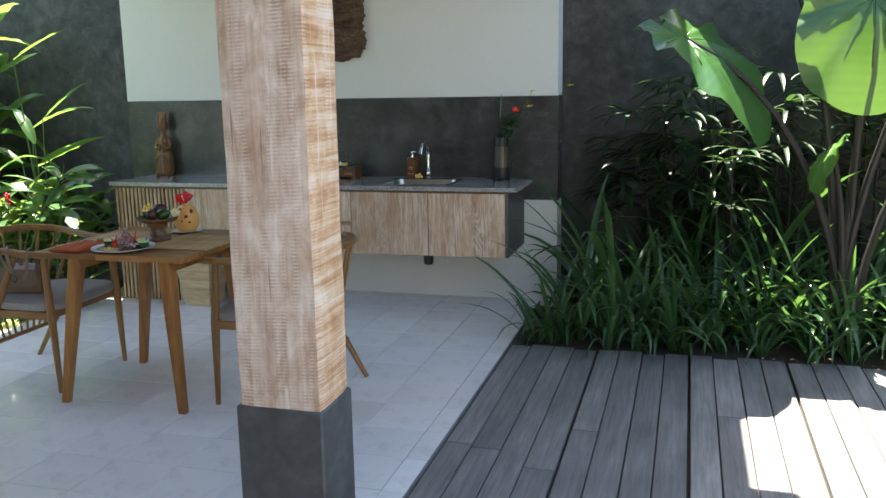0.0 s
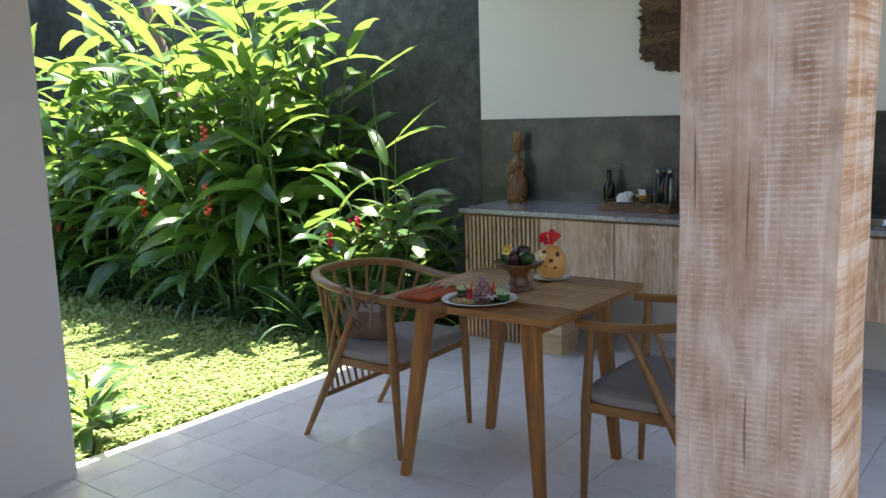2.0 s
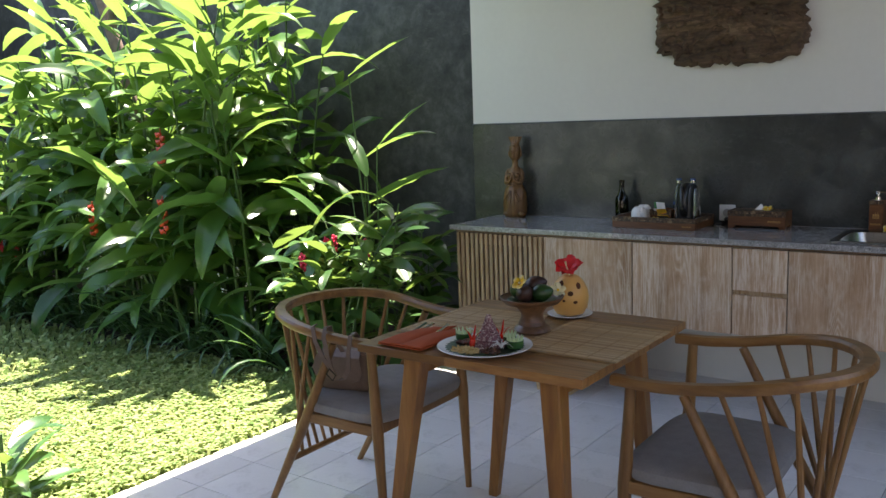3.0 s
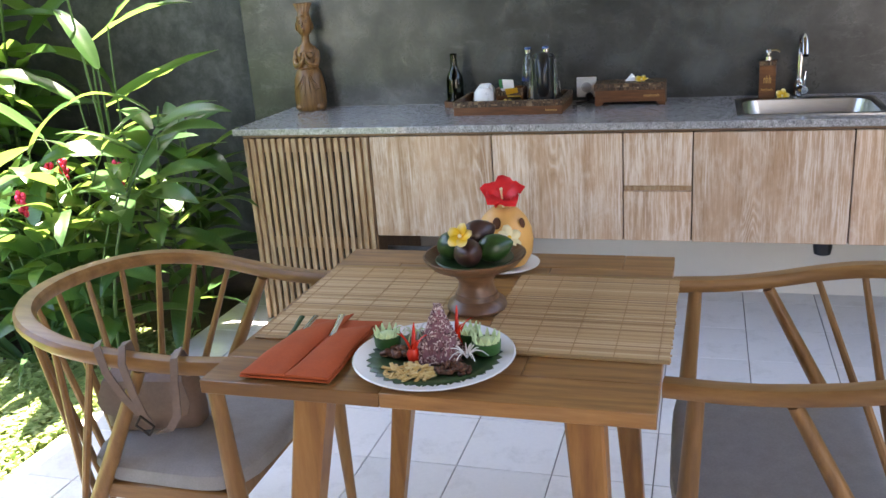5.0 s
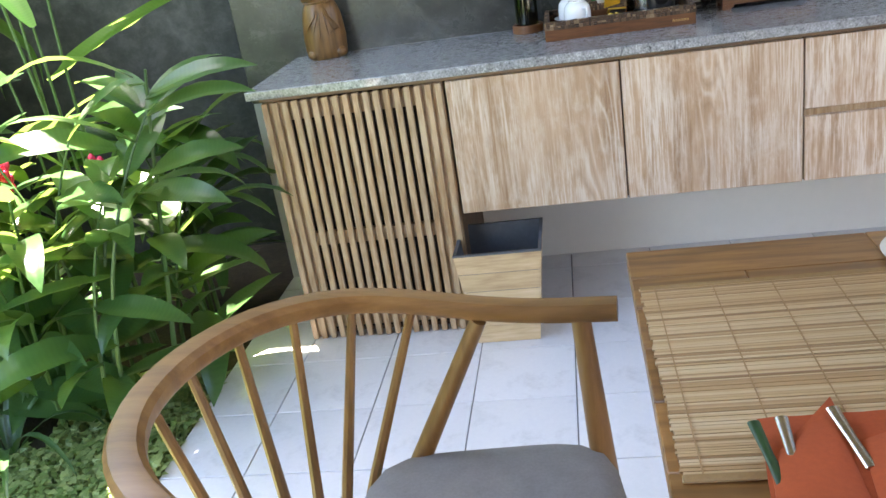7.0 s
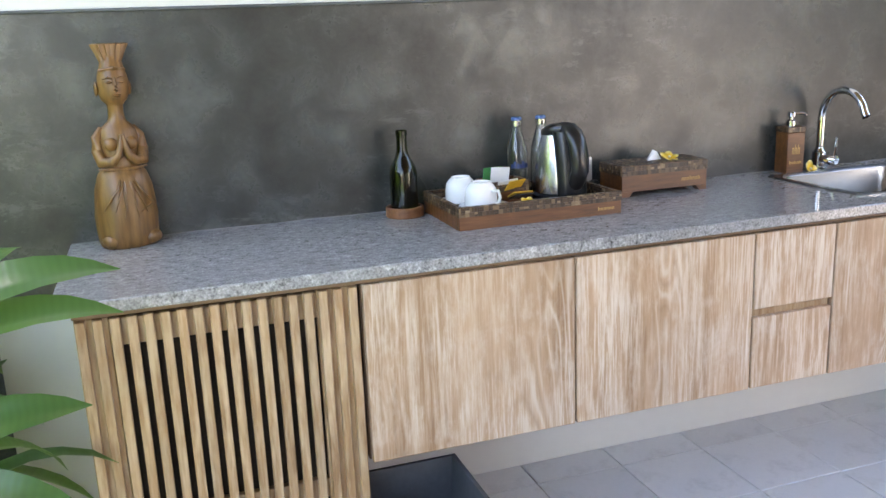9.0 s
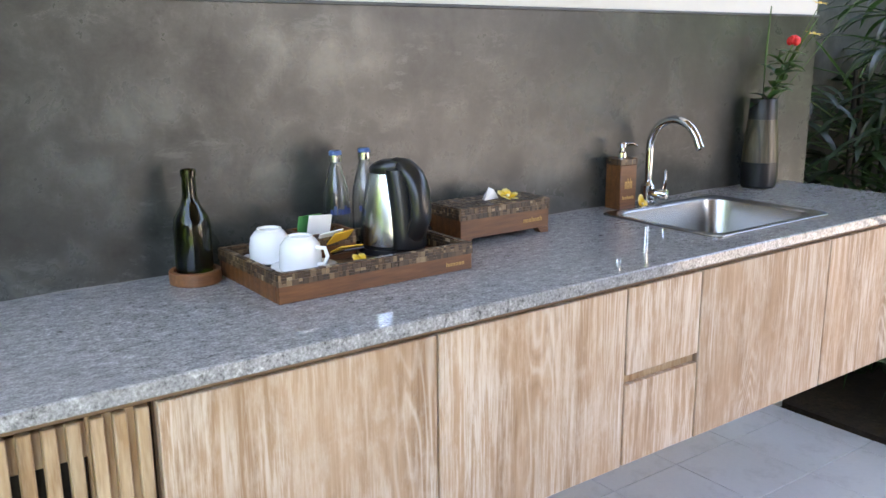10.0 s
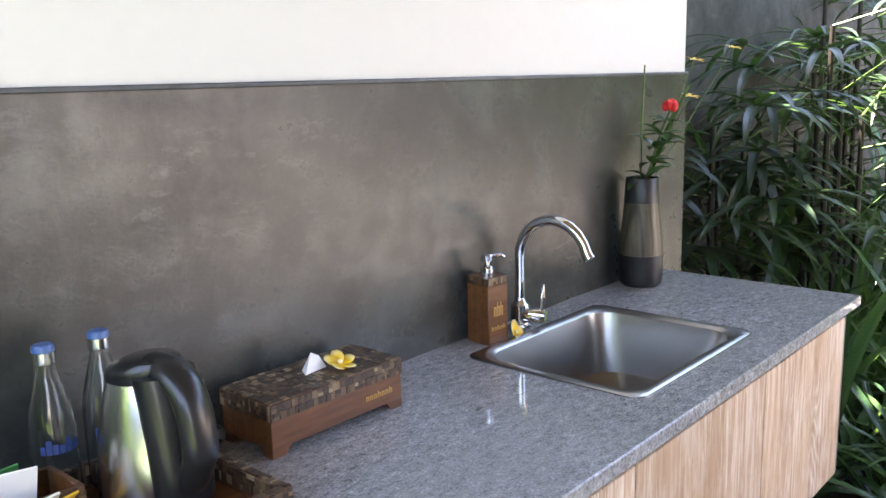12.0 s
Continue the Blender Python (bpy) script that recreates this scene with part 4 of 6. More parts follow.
soap = thing("soap_dispenser", (-0.222, 6.822, TOP_Z), "dark wooden soap dispenser with a chrome pump", "soap dispenser", turn=-4)
part("body", solid(-0.031, 0.031, -0.031, 0.031, 0, 0.128, bevel=0.002), DARKTEAK, soap)
part("lid", solid(-0.031, 0.031, -0.031, 0.031, 0.1285, 0.145, bevel=0.001), DARKTEAK, soap)
mosaic(soap, [((-0.031, -0.031, 0.1285), (1, 0, 0), (0, 0, 1), (0, -1, 0), 0.062, 1, 0.016), ((-0.031, 0.031, 0.1285), (0, -1, 0), (0, 0, 1), (-1, 0, 0), 0.062, 1, 0.016)], 31)
marks(soap, (-0.022, -0.0312, 0.03), (1, 0, 0), (0, -1, 0), 5, 0.009, 0.01)
marks(soap, (-0.014, -0.0312, 0.06), (1, 0, 0), (0, -1, 0), 3, 0.010, 0.03)
pump = part("pump", lathe([(0.014, 0.1455), (0.014, 0.16), (0.011, 0.163), (0.006, 0.166), (0.006, 0.174), (0.012, 0.175), (0.013, 0.186), (0.010, 0.189), (0.001, 0.19)], 18), CHROME, soap, "chrome pump collar")
part("nozzle", bar([(0, 0, 0.183), (0.03, -0.012, 0.184), (0.042, -0.016, 0.178)], [0.0045, 0.004, 0.0035], 8), CHROME, pump, "curved chrome nozzle")
petal_flower("frangipani", (-0.168, 6.79, TOP_Z + 0.007), FRANGIPANI, "yellow frangipani blossom leaning on the soap dispenser", 0.026, (62, 0, 20), CREAM)

vase = thing("vase", (0.42, 6.806, TOP_Z), "tall striped wooden vase with black lacquered neck and foot", "vase")
part("foot", lathe([(0.046, 0), (0.054, 0.006), (0.058, 0.03), (0.058, 0.085)], 32), BLACKWOOD, vase, "black lacquered foot")
part("belly", lathe([(0.0575, 0.0855), (0.056, 0.12), (0.050, 0.18), (0.046, 0.222)], 32), ZEBRAWOOD, vase, "striped brown wood")
part("neck", lathe([(0.0465, 0.2225), (0.043, 0.285), (0.041, 0.288), (0.036, 0.287), (0.035, 0.25), (0.001, 0.245)], 32), BLACKWOOD, vase, "black lacquered neck")

lily_small = leaf_mesh("bouquet_leaf", STRAP, 0.06, 0.028, 0.4, 0.3, 5)
rose = thing("red_rose", (0.42, 6.80, TOP_Z + 0.246), "red rose on a leafy stem in the vase", "flower")
pts = bezier((0, 0, 0), (0.05, 0, 0.12), (0.10, -0.02, 0.215), 6)
part("stem", bar(pts, 0.003, 6), STALK, rose)
bm = bmesh.new()
for k in range(9):
    a, r = k * 2.4, 0.004 + 0.0016 * k
    blob(bm, (0.10 + r * math.cos(a), -0.02 + r * math.sin(a), 0.228 - 0.001 * k), (0.010, 0.010, 0.014), 8, 6)
part("bloom", bm, RED, rose, "deep red bloom")
rnd = random.Random(4)
for k in range(36):
    shared("leaf", lily_small, rose, leaf_pose(pts[1 + k % 5], rnd.uniform(0, 360), rnd.uniform(-10, 40), 0, rnd.uniform(0.9, 1.5)))
orchid = thing("yellow_orchid_spray", (0.425, 6.80, TOP_Z + 0.246), "thin spray of small yellow star flowers in the vase", "flower")
star = leaf_mesh("star_petal", YELLOW, 0.031, 0.012, 0.3, 0.2, 4)
for tip, mid in (((0.46, -0.03, 0.375), (0.2, 0, 0.14)), ((0.21, -0.03, 0.34), (0.1, 0, 0.16)), ((0.19, -0.03, 0.243), (0.08, 0, 0.12))):
    part("stem", bar(bezier((0, 0, 0), mid, tip, 8), 0.0014, 5), STALK, orchid)
    for k in range(5):
        shared("petal", star, orchid, Matrix.Translation(tip) @ pose(0, 0, 0, 14, 6, -35) @ leaf_pose((0, 0, 0), 72 * k, 14))
blade = thing("reed_spray", (0.41, 6.805, TOP_Z + 0.246), "upright dark reed and green blade in the vase", "flower")
part("reed", bar([(0, 0, 0), (0.0, 0, 0.18), (0.01, 0, 0.33)], [0.003, 0.004, 0.002], 6), STALK, blade)
shared("leaf", leaf_mesh("reed_leaf", STRAP, 0.36, 0.018, 0.1, 0.3, 7, "strap"), blade, leaf_pose((0.01, 0, 0), -10, 58))

outlet = thing("power_socket", (-0.94, WALL_Y - 0.006, 0.905), "white wall socket with a black plug on the cement band", "socket")
face = part("plate", solid(-0.042, 0.042, -0.009, 0.0, -0.042, 0.042, bevel=0.003), WHITEPLASTIC, outlet)
part("socket_cup", lathe([(0.021, 0.0), (0.021, 0.003), (0.018, 0.003), (0.017, -0.003), (0.001, -0.003)], 20, matrix=pose(0, -0.0095, 0, 90)), plain("socket_grey", (0.45, 0.45, 0.44), 0.5), face, "round grey socket cup")
cord = thing("power_plug", (-0.94, 6.83, TOP_Z), "black power plug with its cable on the worktop", "plug")
part("plug", lathe([(0.010, 0), (0.016, 0.006), (0.016, 0.026), (0.008, 0.04)], 14, matrix=pose(0.018, -0.006, 0.02, 70)), BLACK, cord)
part("cable", bar([(0.018, -0.03, 0.02), (0.0, -0.06, 0.008), (-0.03, -0.05, 0.004), (-0.012, -0.02, 0.004), (0.02, -0.03, 0.012)], 0.0035, 8), BLACK, cord)

# the carved figure: one plain mesh
bm = bmesh.new()
n = 48
secs = [(0.0, 0.060, 0.046), (0.006, 0.066, 0.052), (0.03, 0.071, 0.058), (0.074, 0.073, 0.060), (0.11, 0.070, 0.058), (0.144, 0.066, 0.053), (0.165, 0.060, 0.048), (0.178, 0.055, 0.043), (0.188, 0.047, 0.036), (0.198, 0.044, 0.033),
        (0.215, 0.045, 0.033), (0.24, 0.047, 0.035), (0.262, 0.047, 0.034), (0.278, 0.042, 0.031), (0.290, 0.031, 0.026), (0.299, 0.021, 0.021), (0.312, 0.0175, 0.0185), (0.334, 0.0175, 0.0185), (0.341, 0.022, 0.024), (0.348, 0.029, 0.030),
        (0.360, 0.0335, 0.034), (0.387, 0.0355, 0.035), (0.405, 0.033, 0.033), (0.420, 0.028, 0.028), (0.434, 0.0245, 0.020), (0.440, 0.025, 0.017), (0.455, 0.031, 0.015), (0.474, 0.0395, 0.0165), (0.476, 0.033, 0.010)]
rings = []
for z, rx, ry in secs:
    ring = []
    lean_x = 0.010 * z / 0.47 - 0.004
    for i in range(n):
        a = 2 * math.pi * i / n
        k = 1.0
        front = max(0.0, -math.sin(a))
        if z < 0.19:
            k += 0.018 * front * math.sin(9 * a + 0.8) * min(1.0, (0.20 - z) * 12) + 0.02 * math.cos(3 * a) * (0.19 - z) / 0.19
        if z > 0.436:
            k += 0.10 * math.cos(14 * a)
        ring.append((lean_x + rx * k * math.cos(a), ry * k * math.sin(a), z))
    rings.append(ring)
loft(bm, rings)
for sx in (-1, 1):
    # arm: shoulder, elbow, forearm, praying palm
    tube(bm, [(sx * 0.034, 0.0, 0.284), (sx * 0.047, -0.004, 0.262), (sx * 0.050, -0.010, 0.232), (sx * 0.045, -0.026, 0.206), (sx * 0.027, -0.042, 0.207), (sx * 0.010, -0.049, 0.224), (sx * 0.005, -0.050, 0.246), (sx * 0.003, -0.050, 0.270)], [0.008, 0.0135, 0.0145, 0.0145, 0.0115, 0.0085, 0.007, 0.003], 12)
    blob(bm, (sx * 0.022, -0.029, 0.247), (0.017, 0.012, 0.016))
    blob(bm, (0.003 + sx * 0.037, 0.002, 0.374), (0.005, 0.009, 0.017))
    blob(bm, (0.003 + sx * 0.0135, -0.0325, 0.388), (0.0085, 0.005, 0.0032))
    tube(bm, [(0.003 + sx * 0.006, -0.034, 0.397), (0.003 + sx * 0.015, -0.033, 0.400), (0.003 + sx * 0.026, -0.024, 0.396)], [0.0015, 0.0026, 0.001], 6)
    # knees and skirt folds spreading from the waist
    blob(bm, (sx * 0.046, -0.026, 0.020), (0.024, 0.026, 0.019))
    for q in range(3):
        tube(bm, [(sx * 0.003 * (q + 1), -0.036, 0.184), (sx * (0.008 + 0.008 * q), -0.054, 0.145), (sx * (0.013 + 0.017 * q), -0.060 + 0.005 * q, 0.098 + 0.008 * q), (sx * (0.016 + 0.022 * q), -0.058 + 0.007 * q, 0.07 + 0.012 * q)], [0.002, 0.004, 0.0034, 0.001], 6, 0.6)
tube(bm, [(-0.055, -0.02, 0.190), (-0.02, -0.036, 0.189), (0.02, -0.036, 0.189), (0.055, -0.02, 0.190)], [0.002, 0.004, 0.004, 0.002], 8)
tube(bm, [(0.02, -0.058, 0.085), (0.045, -0.045, 0.098), (0.066, -0.018, 0.102)], [0.001, 0.003, 0.001], 6)
tube(bm, [(0.003, -0.033, 0.398), (0.003, -0.040, 0.380), (0.003, -0.041, 0.372), (0.003, -0.035, 0.369)], [0.003, 0.0045, 0.006, 0.003], 8)
blob(bm, (0.003, -0.033, 0.359), (0.011, 0.004, 0.0022))
blob(bm, (0.003, -0.0325, 0.354), (0.009, 0.004, 0.0024))
tube(bm, [(-0.026, -0.016, 0.416), (0.003, -0.030, 0.420), (0.032, -0.016, 0.416)], [0.003, 0.0045, 0.003], 8)
fig = part("carved_figure", bm, STATUEWOOD)
fig.matrix_basis = pose(-2.190, 6.795, TOP_Z, 0, 0, 12)
tagged(fig, "carved brown wooden kneeling figure with a fan crown", "statue")

# the driftwood slab on the wall
bm = bmesh.new()
N = 160
prof = []
for i in range(N):
    a = 2 * math.pi * i / N
    c, s = math.cos(a), math.sin(a)
    k = (abs(c) ** 6 + abs(s) ** 6) ** (-1 / 6)
    wob = 1 + 0.05 * noise.noise(Vector((c * 3, s * 3, 1.0))) + 0.07 * noise.noise(Vector((c * 12, s * 12, 4.0))) + 0.05 * noise.noise(Vector((c * 34, s * 34, 4.0))) - 0.11 * math.exp(-((a - 3.95) / 0.10) ** 2)
    prof.append((0.383 * c * k * wob, 0.29 * s * k * wob))
rings = []
for y, k in ((0.0, 0.97), (-0.02, 1.0), (-0.045, 0.985), (-0.06, 0.93)):
    rings.append([(x * k, y, z * k) for x, z in prof])
for k in (0.9, 0.85, 0.8, 0.75, 0.7, 0.65, 0.6, 0.55, 0.5, 0.45, 0.4, 0.35, 0.3, 0.24, 0.18, 0.12, 0.06, 0.02):
    rings.append([(x * k, -0.060 - 0.045 * noise.noise(Vector((x * k * 9, z * k * 20, 2.0))) - 0.02 * noise.noise(Vector((x * k * 40, z * k * 60, 5.0))), z * k) for x, z in prof])
loft(bm, rings)
art = part("driftwood_slab", bm, DRIFTWOOD)
art.matrix_basis = pose(-0.94, WALL_Y - 0.001, 1.955)
tagged(art, "rough dark brown weathered wood slab hung on the white wall", "wall art")

# the bin
waste = thing("waste_bin", (-1.632, 6.315, 0), "tapered pale wooden waste bin with a grey liner", "bin")
for k in range(5):
    z0, z1 = 0.062 * k + 0.0008, 0.062 * (k + 1) - 0.0008
    w0, w1 = 0.098 + 0.033 * k / 5, 0.098 + 0.033 * (k + 1) / 5
    part("board", loft(bmesh.new(), [[(-w0, -w0, z0), (w0, -w0, z0), (w0, w0, z0), (-w0, w0, z0)], [(-w1, -w1, z1), (w1, -w1, z1), (w1, w1, z1), (-w1, w1, z1)]], k == 0), BINWOOD, waste, smooth=False)
bm = loft(bmesh.new(), [[(sx * w, sy * w, z) for sx, sy in ((-1, -1), (1, -1), (1, 1), (-1, 1))] for w, z in ((0.132, 0.309), (0.132, 0.314), (0.122, 0.314), (0.120, 0.29), (0.094, 0.02))], False)
part("liner", bm, plain("grey_liner", (0.09, 0.095, 0.10), 0.45, vary=0.2), waste, "dark grey liner", smooth=False)


# ---- dining table ----
TX0, TX1, TY0, TY1, TZ = -1.307, -0.512, 4.357, 5.112, 0.745
table = thing("dining_table", ((TX0 + TX1) / 2, (TY0 + TY1) / 2, 0), "square oiled teak dining table with tapered legs", "table")
hx, hy = (TX1 - TX0) / 2, (TY1 - TY0) / 2
cuts = [-hy, -hy + 0.10, -hy + 0.205, -hy + 0.33, -hy + 0.45, -hy + 0.56, -hy + 0.655, hy]
for k, (a, b) in enumerate(zip(cuts, cuts[1:])):
    joints = [-hx] + [-hx + 2 * hx * f for f in ((0.43,), (0.27, 0.71), (0.58,), (0.36, 0.83), (0.52,), (0.2, 0.66), (0.44, 0.86))[k]] + [hx]
    for j, (c, d) in enumerate(zip(joints, joints[1:])):
        part("board", solid(c + (0.0003 if j else 0), d - (0.0003 if d < hx else 0), a + 0.0004, b - 0.0004, TZ - 0.027, TZ - (0.0 if (j + k) % 2 else 0.0006), bevel=0.0012), TEAK, table)
for sx in (-1, 1):
    for sy in (-1, 1):
        top_x, top_y = -0.195 if sx < 0 else 0.282, -0.325 if sy < 0 else 0.215
        foot_x, foot_y = -0.318 if sx < 0 else 0.326, -0.345 if sy < 0 else 0.275
        rings = []
        for t, w in ((0, 0.018), (0.02, 0.019), (1, 0.032)):
            cx, cy = foot_x + (top_x - foot_x) * t, foot_y + (top_y - foot_y) * t
            rings.append([(cx + w * p, cy + w * q * 0.9, (TZ - 0.0275) * t) for p, q in ((-1, -0.85), (-0.85, -1), (0.85, -1), (1, -0.85), (1, 0.85), (0.85, 1), (-0.85, 1), (-1, 0.85))])
        part("leg", loft(bmesh.new(), rings), TEAK_UP, table)
part("apron", solid(-0.16, 0.25, 0.205, 0.225, TZ - 0.085, TZ - 0.0275), TEAK, table)
part("apron", solid(-0.205, -0.185, -0.29, 0.18, TZ - 0.085, TZ - 0.0275), TEAK_UP, table)
part("apron", solid(0.272, 0.292, -0.29, 0.18, TZ - 0.085, TZ - 0.0275), TEAK_UP, table)


# ---- chairs ----
def make_chair():
    """A hoop-backed armchair that looks along +x."""
    chair = thing("dining_chair", (0, 0, 0), "teak hoop-back armchair with fanned spindles and grey seat", "chair", "chairs at the table")
    ARM = 0.700

    def hoop_point(u):
        """The hoop's middle line; u from -1 to 1 round the back."""
        straight, r = 0.33, 0.285
        arc = math.pi * r
        full = 2 * straight + arc
        s = (u + 1) / 2 * full
        if s < straight:
            x, y = 0.30 - s, -r
        elif s > straight + arc:
            x, y = 0.30 - (full - s), r
        else:
            a = (s - straight) / r
            x, y = -0.03 - r * math.sin(a), -r * math.cos(a)
        y *= 1.0 - 0.10 * max(0.0, x) / 0.27
        k = min(1.0, max(0.0, (0.22 - x) / 0.50))
        return Vector((x, y, ARM + 0.055 * k * k * (3 - 2 * k)))

    pts = [hoop_point(-1 + 2 * i / 48) for i in range(49)]
    rings = []
    for i, p in enumerate(pts):
        d = (pts[min(i + 1, 48)] - pts[max(i - 1, 0)]).normalized()
        side = d.cross(Vector((0, 0, 1))).normalized()
        up = side.cross(d)
        back = max(0.0, -p.x / 0.3)
        w, h = 0.020 + 0.004 * back, 0.0155 + 0.002 * back
        rings.append([p + side * w * q + up * h * r for q, r in ((-1, -0.4), (-0.7, -0.95), (0, -1), (0.7, -0.95), (1, -0.4), (1, 0.4), (0.7, 0.9), (0, 1), (-0.7, 0.9), (-1, 0.4))])
    part("hoop", loft(bmesh.new(), rings), HOOPWOOD, chair, "bent teak arm and back hoop")
    for s in (-1, 1):
        part("front_leg", bar([(0.275, s * 0.262, 0), (0.262, s * 0.262, 0.4), (0.245, s * 0.258, ARM - 0.012)], [0.012, 0.021, 0.015], 12), CHAIRWOOD, chair)
        part("back_leg", bar([(-0.29, s * 0.262, 0), (-0.09, s * 0.272, 0.34), (0.09, s * 0.272, ARM - 0.010)], [0.014, 0.023, 0.016], 12, 0.8), CHAIRWOOD, chair)
        part("side_rail", solid(-0.05, 0.25, s * 0.262 - 0.011, s * 0.262 + 0.011, 0.375, 0.415, bevel=0.004), HOOPWOOD, chair)
    part("front_rail", solid(0.235, 0.258, -0.255, 0.255, 0.375, 0.415, bevel=0.004), CHAIRWOOD, chair)
    part("back_rail", solid(-0.07, -0.045, -0.26, 0.26, 0.375, 0.41, bevel=0.004), CHAIRWOOD, chair)
    part("stretcher", bar([(-0.185, -0.265, 0.20), (-0.185, 0.265, 0.20)], 0.012, 10), CHAIRWOOD, chair)
    for k in range(11):
        v = -1 + 2 * k / 10
        topp = hoop_point(v * 0.60)
        foot = Vector((-0.185 - 0.01, v * 0.215, 0.20))
        mid = foot.lerp(topp, 0.45)
        part("spindle", bar([foot, mid, topp - Vector((0, 0, 0.008))], [0.0065, 0.0095, 0.007], 8), CHAIRWOOD, chair)
    rings = []
    for z, k in ((0.412, 0.93), (0.420, 0.985), (0.435, 1.0), (0.452, 0.985), (0.461, 0.93), (0.466, 0.80), (0.469, 0.4), (0.470, 0.05)):
        ring = []
        for i in range(40):
            a = 2 * math.pi * i / 40
            c, s2 = math.cos(a), math.sin(a)
            q = (abs(c) ** 5 + abs(s2) ** 5) ** (-0.2)
            ring.append((0.085 + 0.205 * c * q * k, 0.278 * s2 * q * k * (1 + 0.03 * c), z))
        rings.append(ring)
    part("seat", loft(bmesh.new(), rings), CUSHION, chair, "grey fabric seat pad")
    return chair


chair_a = make_chair()
chair_a.matrix_basis = pose(-1.625, 4.752, 0, 0, 0, 1)
chair_b = copy_thing(chair_a, pose(-0.215, 4.80, 0, 0, 0, 181))
tagged(chair_a, "teak hoop-back armchair with grey seat holding a leather bag")

# the bag on the chair
bag = thing("shoulder_bag", (-1.632, 4.645, 0.470), "tan leather shoulder bag slumped on the chair seat", "bag", turn=8)
bag.scale = (0.90, 0.95, 0.80)
rings = []
for z, w, d in ((0.0, 0.115, 0.035), (0.012, 0.125, 0.045), (0.06, 0.128, 0.05), (0.12, 0.12, 0.045), (0.165, 0.10, 0.03), (0.182, 0.08, 0.014)):
    ring = []
    for i in range(28):
        a = 2 * math.pi * i / 28
        c, s = math.cos(a), math.sin(a)
        q = (abs(c) ** 4 + abs(s) ** 4) ** -0.25
        ring.append((w * c * q, d * s * q + 0.006 * math.sin(3 * c + z * 30), z))
    rings.append(ring)
part("pouch", loft(bmesh.new(), rings), LEATHER, bag)
rings = []
for y, z, w in ((0.02, 0.186, 0.085), (-0.02, 0.186, 0.09), (-0.052, 0.16, 0.105), (-0.062, 0.10, 0.122), (-0.06, 0.065, 0.11), (-0.058, 0.05, 0.07)):
    rings.append([(-w, y, z), (-w * 0.5, y - 0.003, z + 0.001), (w * 0.5, y - 0.003, z + 0.001), (w, y, z), (w, y + 0.004, z - 0.002), (-w, y + 0.004, z - 0.002)])
part("flap", loft(bmesh.new(), rings), LEATHER, bag)


def ribbon(pts, width, thick, across):
    across = Vector(across).normalized()
    rings = []
    pts = [Vector(p) for p in pts]
    for i, p in enumerate(pts):
        d = (pts[min(i + 1, len(pts) - 1)] - pts[max(i - 1, 0)]).normalized()
        a = (across - d * across.dot(d)).normalized()
        nrm = d.cross(a)
        rings.append([p + a * width / 2 + nrm * thick / 2, p - a * width / 2 + nrm * thick / 2, p - a * width / 2 - nrm * thick / 2, p + a * width / 2 - nrm * thick / 2])
    return loft(bmesh.new(), rings)


inv = bag.matrix_basis.inverted()
for path in ([(-1.60, 4.60, 0.62), (-1.58, 4.53, 0.70), (-1.555, 4.492, 0.744), (-1.545, 4.462, 0.747), (-1.535, 4.44, 0.72), (-1.52, 4.436, 0.66), (-1.505, 4.438, 0.61), (-1.49, 4.44, 0.585)],
             [(-1.50, 4.60, 0.62), (-1.455, 4.53, 0.70), (-1.437, 4.49, 0.735), (-1.425, 4.455, 0.732), (-1.42, 4.436, 0.68), (-1.425, 4.436, 0.62), (-1.45, 4.438, 0.585), (-1.48, 4.44, 0.575)],
             [(-1.62, 4.488, 0.742), (-1.60, 4.455, 0.744), (-1.575, 4.438, 0.70), (-1.54, 4.436, 0.645), (-1.505, 4.442, 0.60)]):
    strap = part("strap", ribbon([inv @ Vector(p) for p in path], 0.0175, 0.004, inv.to_3x3() @ Vector((1, 0.25, 0.35))), LEATHER, bag, "tan leather strap")
bm = bmesh.new()
for a, b in (((0, 0, 0), (0.034, 0, 0)), ((0.034, 0, 0), (0.034, 0, 0.026)), ((0.034, 0, 0.026), (0, 0, 0.026)), ((0, 0, 0.026), (0, 0, 0))):
    tube(bm, [Vector(a), Vector(b)], 0.0025, 6, up=(0, 1, 0))
bmesh.ops.transform(bm, matrix=inv @ pose(-1.522, 4.430, 0.592, 0, 35, 0), verts=bm.verts)
part("buckle", bm, plain("dark_buckle", (0.06, 0.05, 0.045), 0.4, 1.0), strap, "dark metal buckle")


